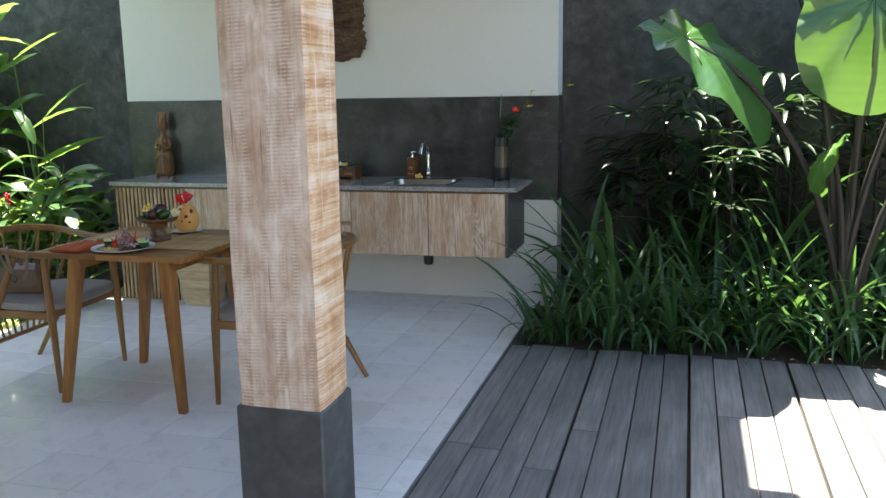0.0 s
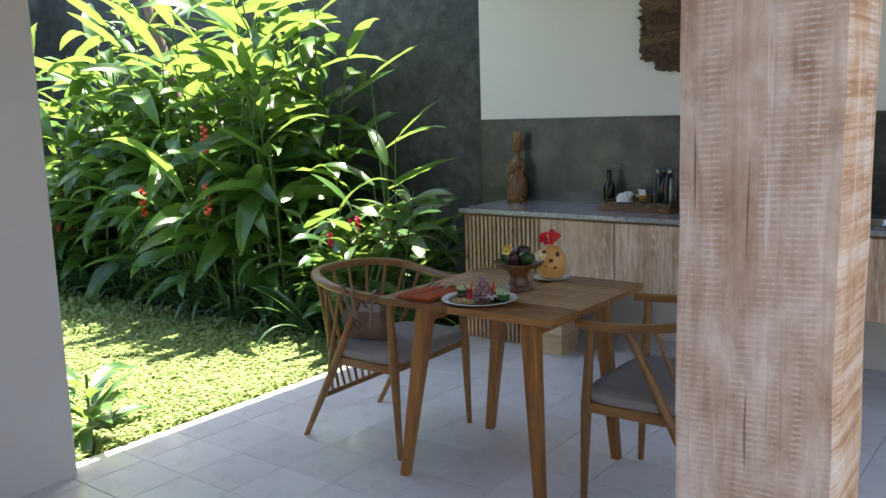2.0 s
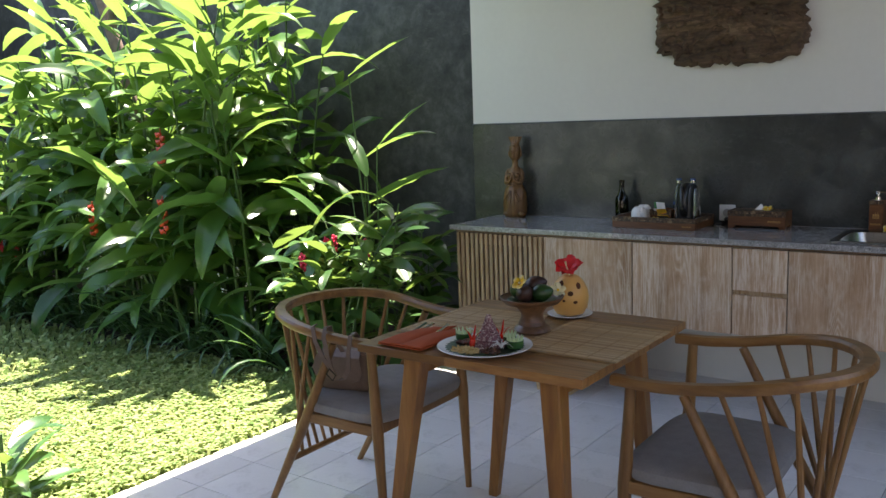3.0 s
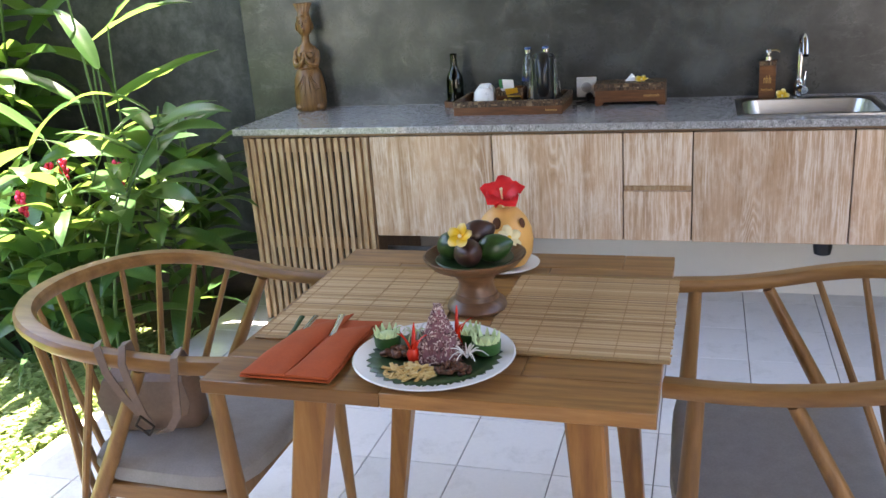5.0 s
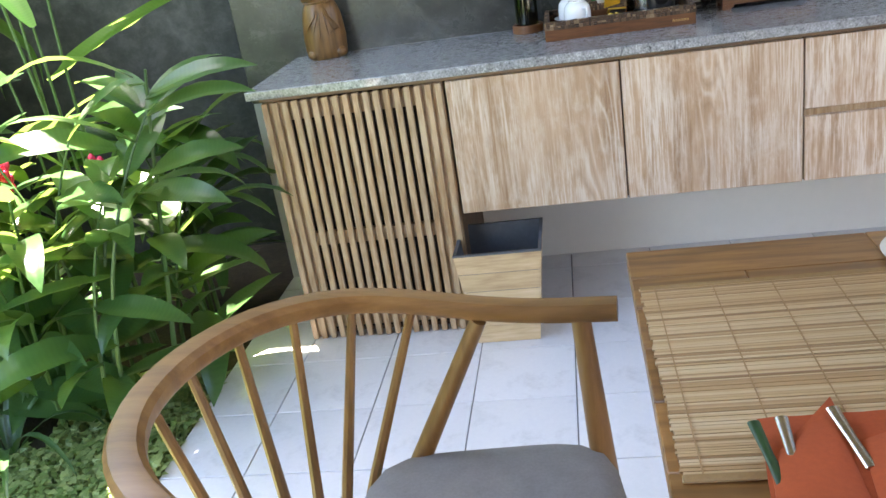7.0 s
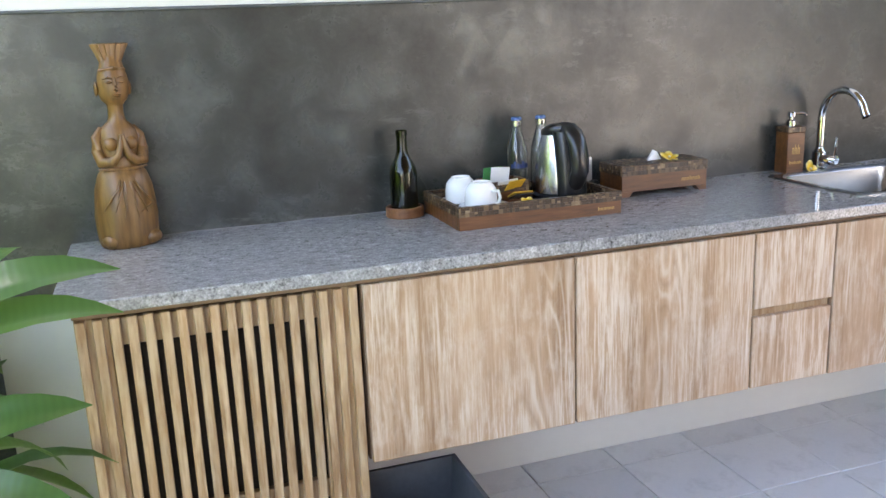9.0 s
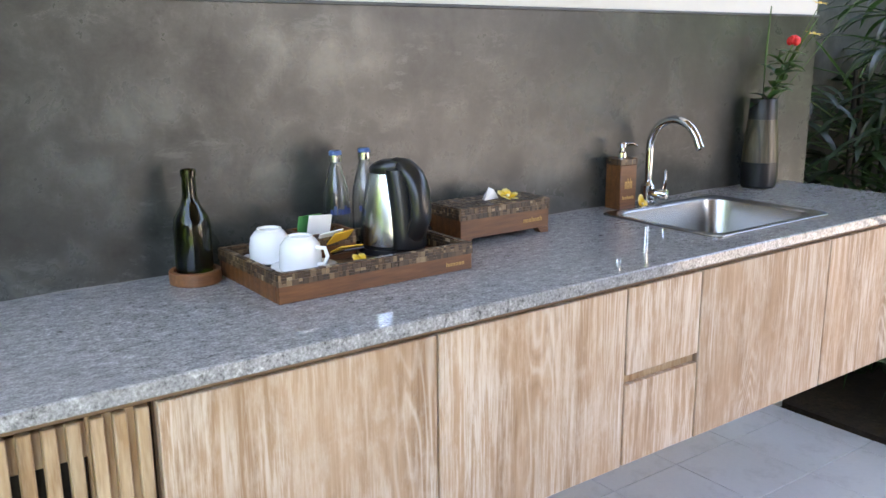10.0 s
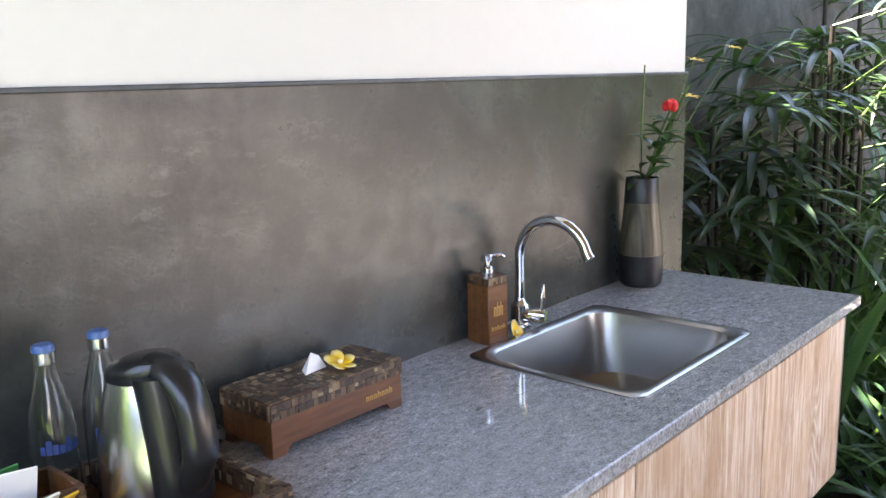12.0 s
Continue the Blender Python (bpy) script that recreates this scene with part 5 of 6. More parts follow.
# ---- on the table ----
def make_mat(x0, x1, y0, y1, label, turn):
    mat = thing("placemat", ((x0 + x1) / 2, (y0 + y1) / 2, TZ + 0.0006), label, "placemat", "bamboo placemats on the table", turn)
    rnd = random.Random(int(x0 * 1000))
    w, h = (x1 - x0) / 2, (y1 - y0) / 2
    unit = part("stick", solid(-w, w, 0, 1, 0, 1), STICK, mat, "thin split bamboo stick", smooth=False)
    y, first = -h, True
    while y < h:
        s = rnd.uniform(0.0035, 0.0062)
        m = Matrix.Translation((rnd.uniform(-0.002, 0.002), y, 0)) @ Matrix.Diagonal((1, s - 0.0005, rnd.uniform(0.0018, 0.003), 1))
        if first:
            unit.matrix_basis, first = m, False
        else:
            shared("stick", unit.data, mat, m)
        y += s
    for k in range(5):
        x = -w + 0.02 + (2 * w - 0.04) * k / 4
        part("thread", solid(x - 0.0007, x + 0.0007, -h, h, 0.0022, 0.0034), THREAD, mat)
    for yy in (-h + 0.004, h - 0.004):
        part("border", solid(-w, w, yy - 0.006, yy + 0.006, 0.002, 0.0036, bevel=0.001), BAMBOO, mat)
    return mat


make_mat(-1.296, -0.945, 4.545, 4.975, "split bamboo placemat beside the napkin", 0.5)
make_mat(-0.842, -0.498, 4.535, 4.955, "split bamboo placemat overhanging the table edge", -0.5)

nap = thing("napkin", (-1.147, 4.508, TZ + 0.0042), "folded orange cloth napkin holding cutlery", "napkin")
def cloth(name, corners, z0, thick, puff, n=10):
    """A soft folded layer over four corners (near left, near right, far right, far left)."""
    p = [Vector(q) for q in corners]
    bm = bmesh.new()
    grid = []
    for i in range(n + 1):
        row = []
        for j in range(n + 1):
            s, t = j / n, i / n
            xy = (p[0] * (1 - s) + p[1] * s) * (1 - t) + (p[3] * (1 - s) + p[2] * s) * t
            rim = min(1.0, 6 * min(s, 1 - s, t, 1 - t))
            z = z0 + thick * (0.45 + 0.55 * rim ** 0.5) + puff * math.sin(math.pi * s) * math.sin(math.pi * t) + 0.0018 * noise.noise(Vector((xy.x * 38, xy.y * 22, z0 * 300)))
            row.append(bm.verts.new((xy.x + 0.0015 * math.sin(t * 9), xy.y, z)))
        grid.append(row)
    for i in range(n):
        for j in range(n):
            bm.faces.new((grid[i][j], grid[i][j + 1], grid[i + 1][j + 1], grid[i + 1][j]))
    edge = [grid[0][j] for j in range(n)] + [grid[i][n] for i in range(n)] + [grid[n][j] for j in range(n, 0, -1)] + [grid[i][0] for i in range(n, 0, -1)]
    low = [bm.verts.new((v.co.x, v.co.y, z0)) for v in edge]
    for k in range(len(edge)):
        q = (k + 1) % len(edge)
        bm.faces.new((edge[k], low[k], low[q], edge[q]))
    return part(name, bm, NAPKIN, nap)


cloth("under_layer", [(-0.085, -0.137), (0.087, -0.137), (0.086, 0.132), (-0.062, 0.128)], 0.0, 0.006, 0.001)
cloth("pocket", [(-0.083, -0.136), (0.0005, -0.134), (0.016, 0.152), (-0.068, 0.045)], 0.0055, 0.008, 0.006)
cloth("pocket", [(0.003, -0.134), (0.085, -0.136), (0.08, 0.10), (0.02, 0.072)], 0.0055, 0.008, 0.006)
for k, (dx, dy, az, mat) in enumerate(((-0.062, 0.10, 96, BANANALEAF), (-0.046, 0.105, 88, STEEL), (0.02, 0.118, 98, STEEL))):
    c = part("cutlery", bar([(0, 0, 0.0), (0.04, 0, 0.004), (0.085, 0, 0.010)], [0.006, 0.005, 0.0065], 8, 0.45), mat)
    c.matrix_basis = pose(-1.147 + dx, 4.508 + dy - 0.088, TZ + 0.014, 0, 0, az)
    tagged(c, ("green leaf-wrapped cutlery handle" if mat == BANANALEAF else "steel cutlery handle") + " tucked in the napkin", "cutlery", "cutlery in the napkin")

PX, PY = -0.905, 4.487
plate = thing("dinner_plate", (PX, PY, TZ + 0.001), "large round white plate with a rice dish", "plate")
part("dish", lathe([(0.085, 0), (0.092, 0.001), (0.142, 0.014), (0.146, 0.0165), (0.143, 0.018), (0.098, 0.0075), (0.09, 0.0055), (0.001, 0.005)], 48), PORCELAIN, plate)
FZ = TZ + 0.0075
bm = bmesh.new()
N = 64
rim, inner = [], []
for i in range(N):
    a = 2 * math.pi * i / N
    r = 0.122 if i % 2 else 0.112
    rim.append((r * math.cos(a), r * math.sin(a), 0.0078))
    inner.append((0.09 * math.cos(a), 0.09 * math.sin(a), 0.0012))
loft(bm, [rim, inner, [(x * 0.05, y * 0.05, 0.001) for x, y, z in inner]], False)
liner = part("banana_leaf_liner", bm, BANANALEAF)
liner.matrix_basis = pose(PX + 0.002, PY - 0.004, FZ - 0.0005)
sol = liner.modifiers.new("thickness", "SOLIDIFY")
sol.thickness = 0.001
tagged(liner, "dark green zigzag-cut banana leaf on the plate", "leaf")

rnd = random.Random(77)
bm = lathe([(0.040, 0), (0.039, 0.012), (0.022, 0.055), (0.010, 0.085), (0.003, 0.095)], 20)
rice = thing("rice_cone", (PX + 0.008, PY + 0.012, FZ + 0.001), "pointed cone of purple and white rice on the plate", "rice")
part("core", bm, plain("rice_core", (0.2, 0.085, 0.10), 0.7, vary=0.4, grain=200), rice)
bm = bmesh.new()
for k in range(520):
    t = rnd.random() ** 1.4
    a = rnd.uniform(0, 2 * math.pi)
    r = 0.0415 * (1 - t) ** 1.15 + 0.0045
    blob(bm, (r * math.cos(a), r * math.sin(a), 0.002 + 0.096 * t), (0.0052, 0.0022, 0.0022), 5, 4, pose(0, 0, 0, rnd.uniform(0, 180), rnd.uniform(0, 180), rnd.uniform(0, 180)))
tagged(part("rice_coat", bm, RICE, rice, "loose purple and white rice"), kind="stuff")

for dx, dy, r in ((-0.098, 0.030, 0.024), (0.090, 0.028, 0.025), (0.05, 0.062, 0.020)):
    cu = thing("cucumber_cup", (PX + dx, PY + dy, FZ + 0.006), "carved cucumber cup with a jagged pale rim", "cucumber", "cucumber cups on the plate")
    part("skin", lathe([(r * 0.9, 0), (r, 0.003), (r * 1.06, 0.022), (r * 0.9, 0.022), (r * 0.8, 0.012), (0.001, 0.010)], 20), CUCUMBER, cu)
    bm = bmesh.new()
    for k in range(11):
        a = 2 * math.pi * k / 11
        m = pose(0, 0, 0.018, 0, 0, math.degrees(a)) @ pose(r * 0.82, 0, 0, 0, 14, 0)
        loft(bm, [[(0.003, -0.0055, 0), (0.003, 0.0055, 0), (-0.002, 0.0055, 0), (-0.002, -0.0055, 0)], [(0.0012, -0.0006, 0.019), (0.0012, 0.0006, 0.019), (0, 0.0006, 0.019), (0, -0.0006, 0.019)]], True, m)
    part("teeth", bm, CUCUMBERFLESH, cu, "pale jagged cucumber flesh", smooth=False)
    part("heart", blob(bmesh.new(), (0, 0, 0.019), (r * 0.86, r * 0.86, 0.009), 10, 6), CUCUMBERFLESH, cu)
for dx, dy, h in ((-0.034, -0.014, 0.062), (0.03, 0.045, 0.075)):
    ch = thing("chilli_flower", (PX + dx, PY + dy, FZ + 0.002), "red chilli cut into a flower beside the rice", "chilli", "chilli flowers on the plate")
    part("body", bar([(0, 0, 0), (0, 0, 0.012), (0, 0, 0.022)], [0.010, 0.012, 0.008], 10), CHILLI, ch)
    for k in range(5):
        a = 2 * math.pi * k / 5 + 0.4
        c, s = math.cos(a), math.sin(a)
        part("petal", bar(bezier((0.004 * c, 0.004 * s, 0.016), (0.012 * c, 0.012 * s, h * 0.7), (0.030 * c, 0.022 * s, h * (0.75 + 0.25 * (k % 2)))), [0.0045, 0.0045, 0.004, 0.004, 0.0035, 0.003, 0.0025, 0.0018, 0.0008], 6, 0.4), CHILLI, ch)
on = thing("onion_flower", (PX + 0.062, PY - 0.005, FZ + 0.004), "pale shredded spring-onion flower on the plate", "garnish")
on2 = thing("onion_flower", (PX - 0.045, PY + 0.035, FZ + 0.004), "pale green shredded spring-onion flower behind the chilli", "garnish")
for base, seed, tall in ((on, 3, 0.02), (on2, 9, 0.045)):
    rnd = random.Random(seed)
    for k in range(14):
        a = rnd.uniform(0, 2 * math.pi)
        ln = rnd.uniform(0.025, 0.042)
        part("strand", bar(bezier((0, 0, 0.004), (ln * 0.4 * math.cos(a), ln * 0.4 * math.sin(a), tall + 0.012), (ln * math.cos(a), ln * math.sin(a), rnd.uniform(tall * 0.2, tall * 1.2)), 4), [0.0016, 0.0015, 0.0013, 0.001, 0.0006], 5), CUCUMBERFLESH if seed == 9 and k % 2 else PORCELAIN, base)


def heap(name, at, count, spread, size, material, label, seed, category):
    """A small loose heap of cut food."""
    rnd = random.Random(seed)
    bm = bmesh.new()
    for _ in range(count):
        r, a = spread * math.sqrt(rnd.random()), rnd.uniform(0, 2 * math.pi)
        h = 0.016 * (1 - r / spread) * rnd.random()
        m = pose(r * math.cos(a) * 1.35, r * math.sin(a) * 0.8, h + size[2], rnd.uniform(-25, 25), rnd.uniform(-25, 25), rnd.uniform(0, 180))
        box(bm, -size[0], size[0], -size[1], size[1], -size[2], size[2], bevel=min(size) * 0.5, matrix=m)
    ob = part(name, bm, material)
    ob.matrix_basis = pose(*at)
    return tagged(ob, label, category, "", "stuff")


heap("tempeh_strips", (PX - 0.028, PY - 0.065, FZ + 0.001), 75, 0.036, (0.011, 0.0032, 0.0016), CHIPS, "heap of golden fried tempeh strips on the plate", 41, "food")
heap("roasted_nuts", (PX + 0.048, PY - 0.045, FZ + 0.001), 70, 0.024, (0.004, 0.0035, 0.003), NUTS, "heap of brown roasted nuts on the plate", 42, "food")
heap("glazed_pieces", (PX - 0.066, PY - 0.002, FZ + 0.002), 26, 0.02, (0.009, 0.006, 0.005), NUTS, "dark glazed pieces beside the cucumber cup", 43, "food")

SX, SY = -0.893, 4.752
stand = thing("fruit_stand", (SX, SY, TZ + 0.001), "turned dark wooden pedestal bowl with avocados", "fruit stand")
part("foot", lathe([(0.060, 0), (0.062, 0.006), (0.058, 0.016), (0.046, 0.024), (0.043, 0.034)], 32), STANDWOOD, stand)
part("stem", lathe([(0.042, 0.0345), (0.036, 0.05), (0.036, 0.062), (0.050, 0.082), (0.055, 0.09)], 32), STANDWOOD, stand)
part("bowl", lathe([(0.055, 0.0905), (0.088, 0.096), (0.103, 0.112), (0.105, 0.116), (0.101, 0.117), (0.084, 0.104), (0.05, 0.1), (0.001, 0.099)], 40), STANDWOOD, stand)
lin = part("banana_leaf_liner", lathe([(0.080, 0.0), (0.078, 0.0015), (0.05, -0.0045), (0.001, -0.006)], 26, close=False), BANANALEAF)
lin.matrix_basis = pose(SX, SY, TZ + 0.1085)
tagged(lin, "dark banana leaf lining the fruit bowl", "leaf")
for dx, dy, dz, az, mat in ((-0.045, -0.005, 0.0, 40, AVOCADO), (0.046, -0.012, 0.0, 100, AVOCADO), (0.0, -0.045, -0.002, 20, AVODARK), (-0.008, 0.045, 0.0, 70, AVOCADO), (0.004, 0.022, 0.018, 120, AVODARK)):
    bm = loft(bmesh.new(), [circle(max(0.001, 0.031 * math.sin(math.pi * t) ** 0.6 * (1.05 - 0.25 * t)), -0.039 + 0.078 * t, 18) for t in (0.0, 0.04, 0.12, 0.25, 0.4, 0.55, 0.7, 0.85, 0.95, 1.0)])
    av = part("avocado", bm, mat)
    av.matrix_basis = pose(SX + dx, SY + dy, TZ + 0.135 + dz, 74, 0, az)
    tagged(av, ("glossy dark green avocado" if mat == AVOCADO else "ripe brown-skinned avocado") + " in the pedestal bowl", "avocado", "avocados in the bowl")
petal_flower("frangipani", (SX - 0.012, SY - 0.052, TZ + 0.166), FRANGIPANI, "yellow and cream frangipani on the avocados", 0.025, (48, -12, 0), CREAM)
petal_flower("frangipani", (SX + 0.055, SY + 0.075, TZ + 0.125), CREAM, "cream frangipani at the bowl's rim", 0.026, (30, 40, 0), YELLOW)

GX, GY = -0.888, 5.005
sau = thing("saucer", (GX, GY, TZ + 0.001), "small white saucer under the gourd", "saucer")
part("dish", lathe([(0.045, 0), (0.05, 0.001), (0.078, 0.009), (0.079, 0.011), (0.076, 0.0115), (0.05, 0.0045), (0.001, 0.004)], 36), PORCELAIN, sau)
gourd = thing("carved_gourd", (GX, GY, TZ + 0.0062), "orange gourd with cut holes and a flower on top", "gourd")
part("body", lathe([(0.030, 0), (0.048, 0.006), (0.062, 0.03), (0.066, 0.062), (0.062, 0.09), (0.050, 0.115), (0.035, 0.132), (0.024, 0.139), (0.018, 0.139), (0.016, 0.13), (0.001, 0.128)], 36), GOURD, gourd)
for az, z, w, h in ((-95, 0.115, 0.010, 0.014), (-60, 0.085, 0.010, 0.009), (-80, 0.06, 0.006, 0.005), (-30, 0.11, 0.009, 0.012), (-130, 0.10, 0.007, 0.01), (-110, 0.07, 0.006, 0.006), (-45, 0.055, 0.008, 0.006)):
    r = 0.066 - 0.028 * max(0, (z - 0.07) / 0.08) ** 1.6
    bm = lathe([(1.0, 0), (0.8, 0.0016), (0.3, 0.0022), (0.001, 0.0022)], 10, matrix=pose(0, 0, z, 0, 0, az) @ pose(r - 0.0015, 0, 0, 0, 90 - (z - 0.07) * 420, 0) @ Matrix.Diagonal((h, w, 1, 1)))
    part("hole", bm, HOLE, gourd, "small dark cut hole")
hib = thing("hibiscus", (GX, GY, TZ + 0.146), "large red hibiscus flower on the gourd", "flower")
for k in range(5):
    me = leaf_mesh("hibiscus_petal", RED, 0.064, 0.066, 0.75, 0.1, 8, "heart", 0.45, 0.7, random.Random(k))
    shared("petal", me, hib, pose(0, 0, 0.012, 32, 0, 8) @ leaf_pose((0, 0, 0.004), 72 * k + 18, 12 + 6 * (k % 2), 0, 1.0))
part("pistil", bar([(0, 0, 0), (0.004, -0.03, 0.036), (0.006, -0.04, 0.052)], [0.003, 0.0022, 0.004], 7), CREAM, hib)


# ---- garden plants ----
def upright(at, height, lean, az):
    a = radians(az)
    return bezier((0, 0, 0), (0, 0, height * 0.6), (lean * math.cos(a), lean * math.sin(a), height), 8)


HELI = [leaf_mesh("heliconia_leaf_mesh", HELICONIA, ln, w, dr, 0.28, 10, "lance", 0.16, 0.0, random.Random(k)) for k, (ln, w, dr) in enumerate(((0.56, 0.128, 0.35), (0.62, 0.135, 0.6), (0.52, 0.115, 0.12), (0.58, 0.13, 0.95)))]


def heliconia(at, stems, height, spread, seed, label, flowers=0, thin=False):
    rnd = random.Random(seed)
    plant = thing("heliconia", at, label, "plant", "heliconias in the bed")
    tops = []
    for k in range(stems):
        h = height * rnd.uniform(0.5, 1.0)
        az = rnd.uniform(180, 360) if rnd.random() < 0.6 else rnd.uniform(0, 180)
        bx, by = spread * rnd.uniform(-1, 1), spread * 0.4 * rnd.uniform(-1, 1)
        pts = [p + Vector((bx, by, 0)) for p in upright(at, h, rnd.uniform(0.05, 0.35), az)]
        part("stem", bar(pts, [0.012 - 0.0008 * i for i in range(9)], 6), STALK, plant)
        tops.append(pts[5])
        count = 3 if thin else rnd.randint(7, 9)
        for j in range(count):
            t = (0.5 if thin else 0.26) + (0.74 - (0.24 if thin else 0)) * (j + 1) / count
            t = min(1.0, t)
            f = t * 8
            i = min(7, int(f))
            p = pts[i].lerp(pts[i + 1], f - i)
            rise = 2 + 44 * (j / max(1, count - 1)) ** 1.6 + rnd.uniform(-24, 14)
            shared("leaf", HELI[rnd.randrange(4)], plant, leaf_pose(p, az + 180 * (j % 2) + rnd.uniform(-80, 80), rise, rnd.uniform(-45, 45), rnd.uniform(0.75, 1.25)))
    for k in range(flowers):
        p = tops[k % len(tops)] + Vector((rnd.uniform(-0.1, 0.1), -0.5, 0.1))
        bm = tube(bmesh.new(), [p, p - Vector((0.01, 0, 0.12)), p - Vector((0, 0, 0.24))], 0.004, 5)
        for q in range(9):
            s = 1 if q % 2 else -1
            c = p - Vector((0, 0, 0.03 + 0.023 * q))
            tube(bm, [c, c + Vector((s * 0.026, -0.006, -0.012)), c + Vector((s * 0.046, -0.008, 0.006))], [0.012, 0.017, 0.003], 6)
        part("flower_spike", bm, LOBSTER, plant, "hanging red lobster-claw flower")
    return plant


for k, (x, y, n, h, s, fl) in enumerate(((-4.3, 6.12, 17, 2.5, 0.45, 2), (-4.05, 6.75, 9, 2.45, 0.2, 0), (-5.1, 6.1, 16, 2.35, 0.45, 1), (-5.95, 6.18, 15, 2.3, 0.45, 0), (-4.7, 6.85, 12, 2.75, 0.6, 0), (-6.9, 6.45, 12, 2.3, 0.5, 0), (-7.9, 6.3, 10, 2.3, 0.5, 0), (-4.1, 6.08, 11, 1.4, 0.5, 0), (-5.3, 6.05, 12, 1.4, 0.55, 0), (-6.3, 6.05, 10, 1.4, 0.5, 0))):
    heliconia((x, y, -0.03), n, h, s, 100 + k, "tall sunlit heliconia clump with broad paddle leaves" if h > 1.5 else "lower heliconia clump with drooping paddle leaves", fl)
slim = thing("heliconia", (-2.98, 6.35, -0.03), "slender heliconia with a few long upright leaves", "plant", "heliconias in the bed")
for k, (tip, az, rise, size, var) in enumerate((((-0.1, 0, 1.75), 25, 34, 0.85, 2), ((0.02, 0, 0.98), 8, 26, 1.15, 2), ((-0.05, 0.05, 1.25), 15, 30, 0.9, 0), ((0.05, -0.05, 1.15), 160, 55, 0.7, 0), ((0.1, 0, 1.32), 30, 44, 0.8, 2), ((-0.12, 0, 1.0), 200, 35, 0.9, 1), ((0.08, -0.05, 0.85), -40, 20, 0.8, 1))):
    part("stem", bar(bezier((0.12 * math.sin(k * 2.2), 0.08 * math.cos(k * 3), 0), (tip[0] * 0.5, 0, tip[2] * 0.6), tip, 8), [0.008 - 0.0005 * i for i in range(9)], 6), STALK, slim)
    shared("leaf", HELI[var], slim, leaf_pose(tip, az, rise, 10 * (-1) ** k, size))

GINGERS = [leaf_mesh("ginger_leaf_mesh", GINGER, ln, w, dr, 0.22, 8, "lance", 0.05, 0.1, random.Random(k)) for k, (ln, w, dr) in enumerate(((0.30, 0.088, 0.4), (0.34, 0.095, 0.75), (0.26, 0.08, 0.2)))]


def ginger(at, stems, height, spread, seed, label, flowers=0):
    rnd = random.Random(seed)
    plant = thing("red_ginger", at, label, "plant", "gingers in the bed")
    for k in range(stems):
        h = height * rnd.uniform(0.55, 1.0)
        az = rnd.uniform(0, 360)
        base = Vector((spread * rnd.uniform(-1, 1), spread * rnd.uniform(-1, 1), 0))
        pts = [p + base for p in upright(at, h, rnd.uniform(0.05, 0.28), az)]
        part("stem", bar(pts, [0.008 - 0.0006 * i for i in range(9)], 6), STALK, plant)
        side = rnd.uniform(0, 360)
        count = int(6 + h * 4)
        for j in range(count):
            f = (0.2 + 0.8 * j / (count - 1)) * 8
            i = min(7, int(f))
            p = pts[i].lerp(pts[i + 1], min(1.0, f - i))
            shared("leaf", GINGERS[rnd.randrange(3)], plant, leaf_pose(p, side + 180 * (j % 2) + rnd.uniform(-45, 45), rnd.uniform(-8, 45), rnd.uniform(-30, 30), rnd.uniform(0.85, 1.3)))
        if k < flowers:
            bm = bmesh.new()
            for q in range(10):
                a = q * 2.4
                blob(bm, pts[8] + Vector((0.012 * math.cos(a), 0.012 * math.sin(a), 0.012 + 0.0085 * q)), (0.010, 0.010, 0.016), 6, 5)
            part("flower_spike", bm, PINK, plant, "pink-red bract spike")
    return plant


ginger((-2.80, 5.96, -0.03), 8, 1.05, 0.19, 7, "red ginger with glossy leaves beside the slatted cabinet", 2)
ginger((-3.06, 6.08, -0.03), 8, 1.05, 0.22, 8, "red ginger with sunlit glossy leaves in the bed", 2)
ginger((-2.74, 6.60, -0.03), 6, 1.0, 0.08, 9, "dark green ginger growing against the kitchen wall")
ginger((-2.62, 6.20, -0.03), 3, 0.98, 0.05, 14, "broad-leaved ginger leaning over the worktop's corner")
lean = thing("red_ginger", (-2.66, 6.03, -0.03), "glossy ginger whose broad leaves reach over the worktop", "plant", "gingers in the bed")
stem = bezier((0, 0, 0), (0.10, 0, 0.6), (0.17, 0.02, 1.02), 8)
part("stem", bar(stem, [0.009 - 0.0006 * i for i in range(9)], 6), STALK, lean)
for at, az, rise, roll, size, kind in (((0.155, 0.01, 0.945), 3, 16, 26, 1.1, 0), ((0.15, 0.0, 0.90), -4, 14, 20, 1.1, 0), ((0.115, 0.0, 0.74), -6, 16, 34, 1.0, 0), ((0.09, -0.03, 0.69), -22, 4, 30, 1.05, 0), ((0.09, 0.0, 0.70), 30, 4, 0, 0.95, 1),
                                      ((0.13, 0.02, 1.0), 200, 30, 10, 1.0, 1), ((0.12, 0.02, 0.93), 150, 20, 0, 1.0, 0), ((0.08, 0.0, 0.62), 175, 15, 0, 1.0, 1), ((0.07, 0, 0.55), -50, 5, 0, 1.0, 0), ((0.06, 0, 0.48), 100, 12, 0, 0.9, 2), ((0.05, 0, 0.4), -100, 10, 0, 1.0, 1)):
    shared("leaf", GINGERS[kind], lean, leaf_pose(at, az, rise, roll, size))
ginger((-6.1, 5.75, -0.03), 6, 0.7, 0.2, 10, "low red ginger at the lawn's edge", 2)
ginger((-3.2, 5.98, -0.03), 6, 0.62, 0.2, 13, "low leafy ginger at the lawn's edge", 0)

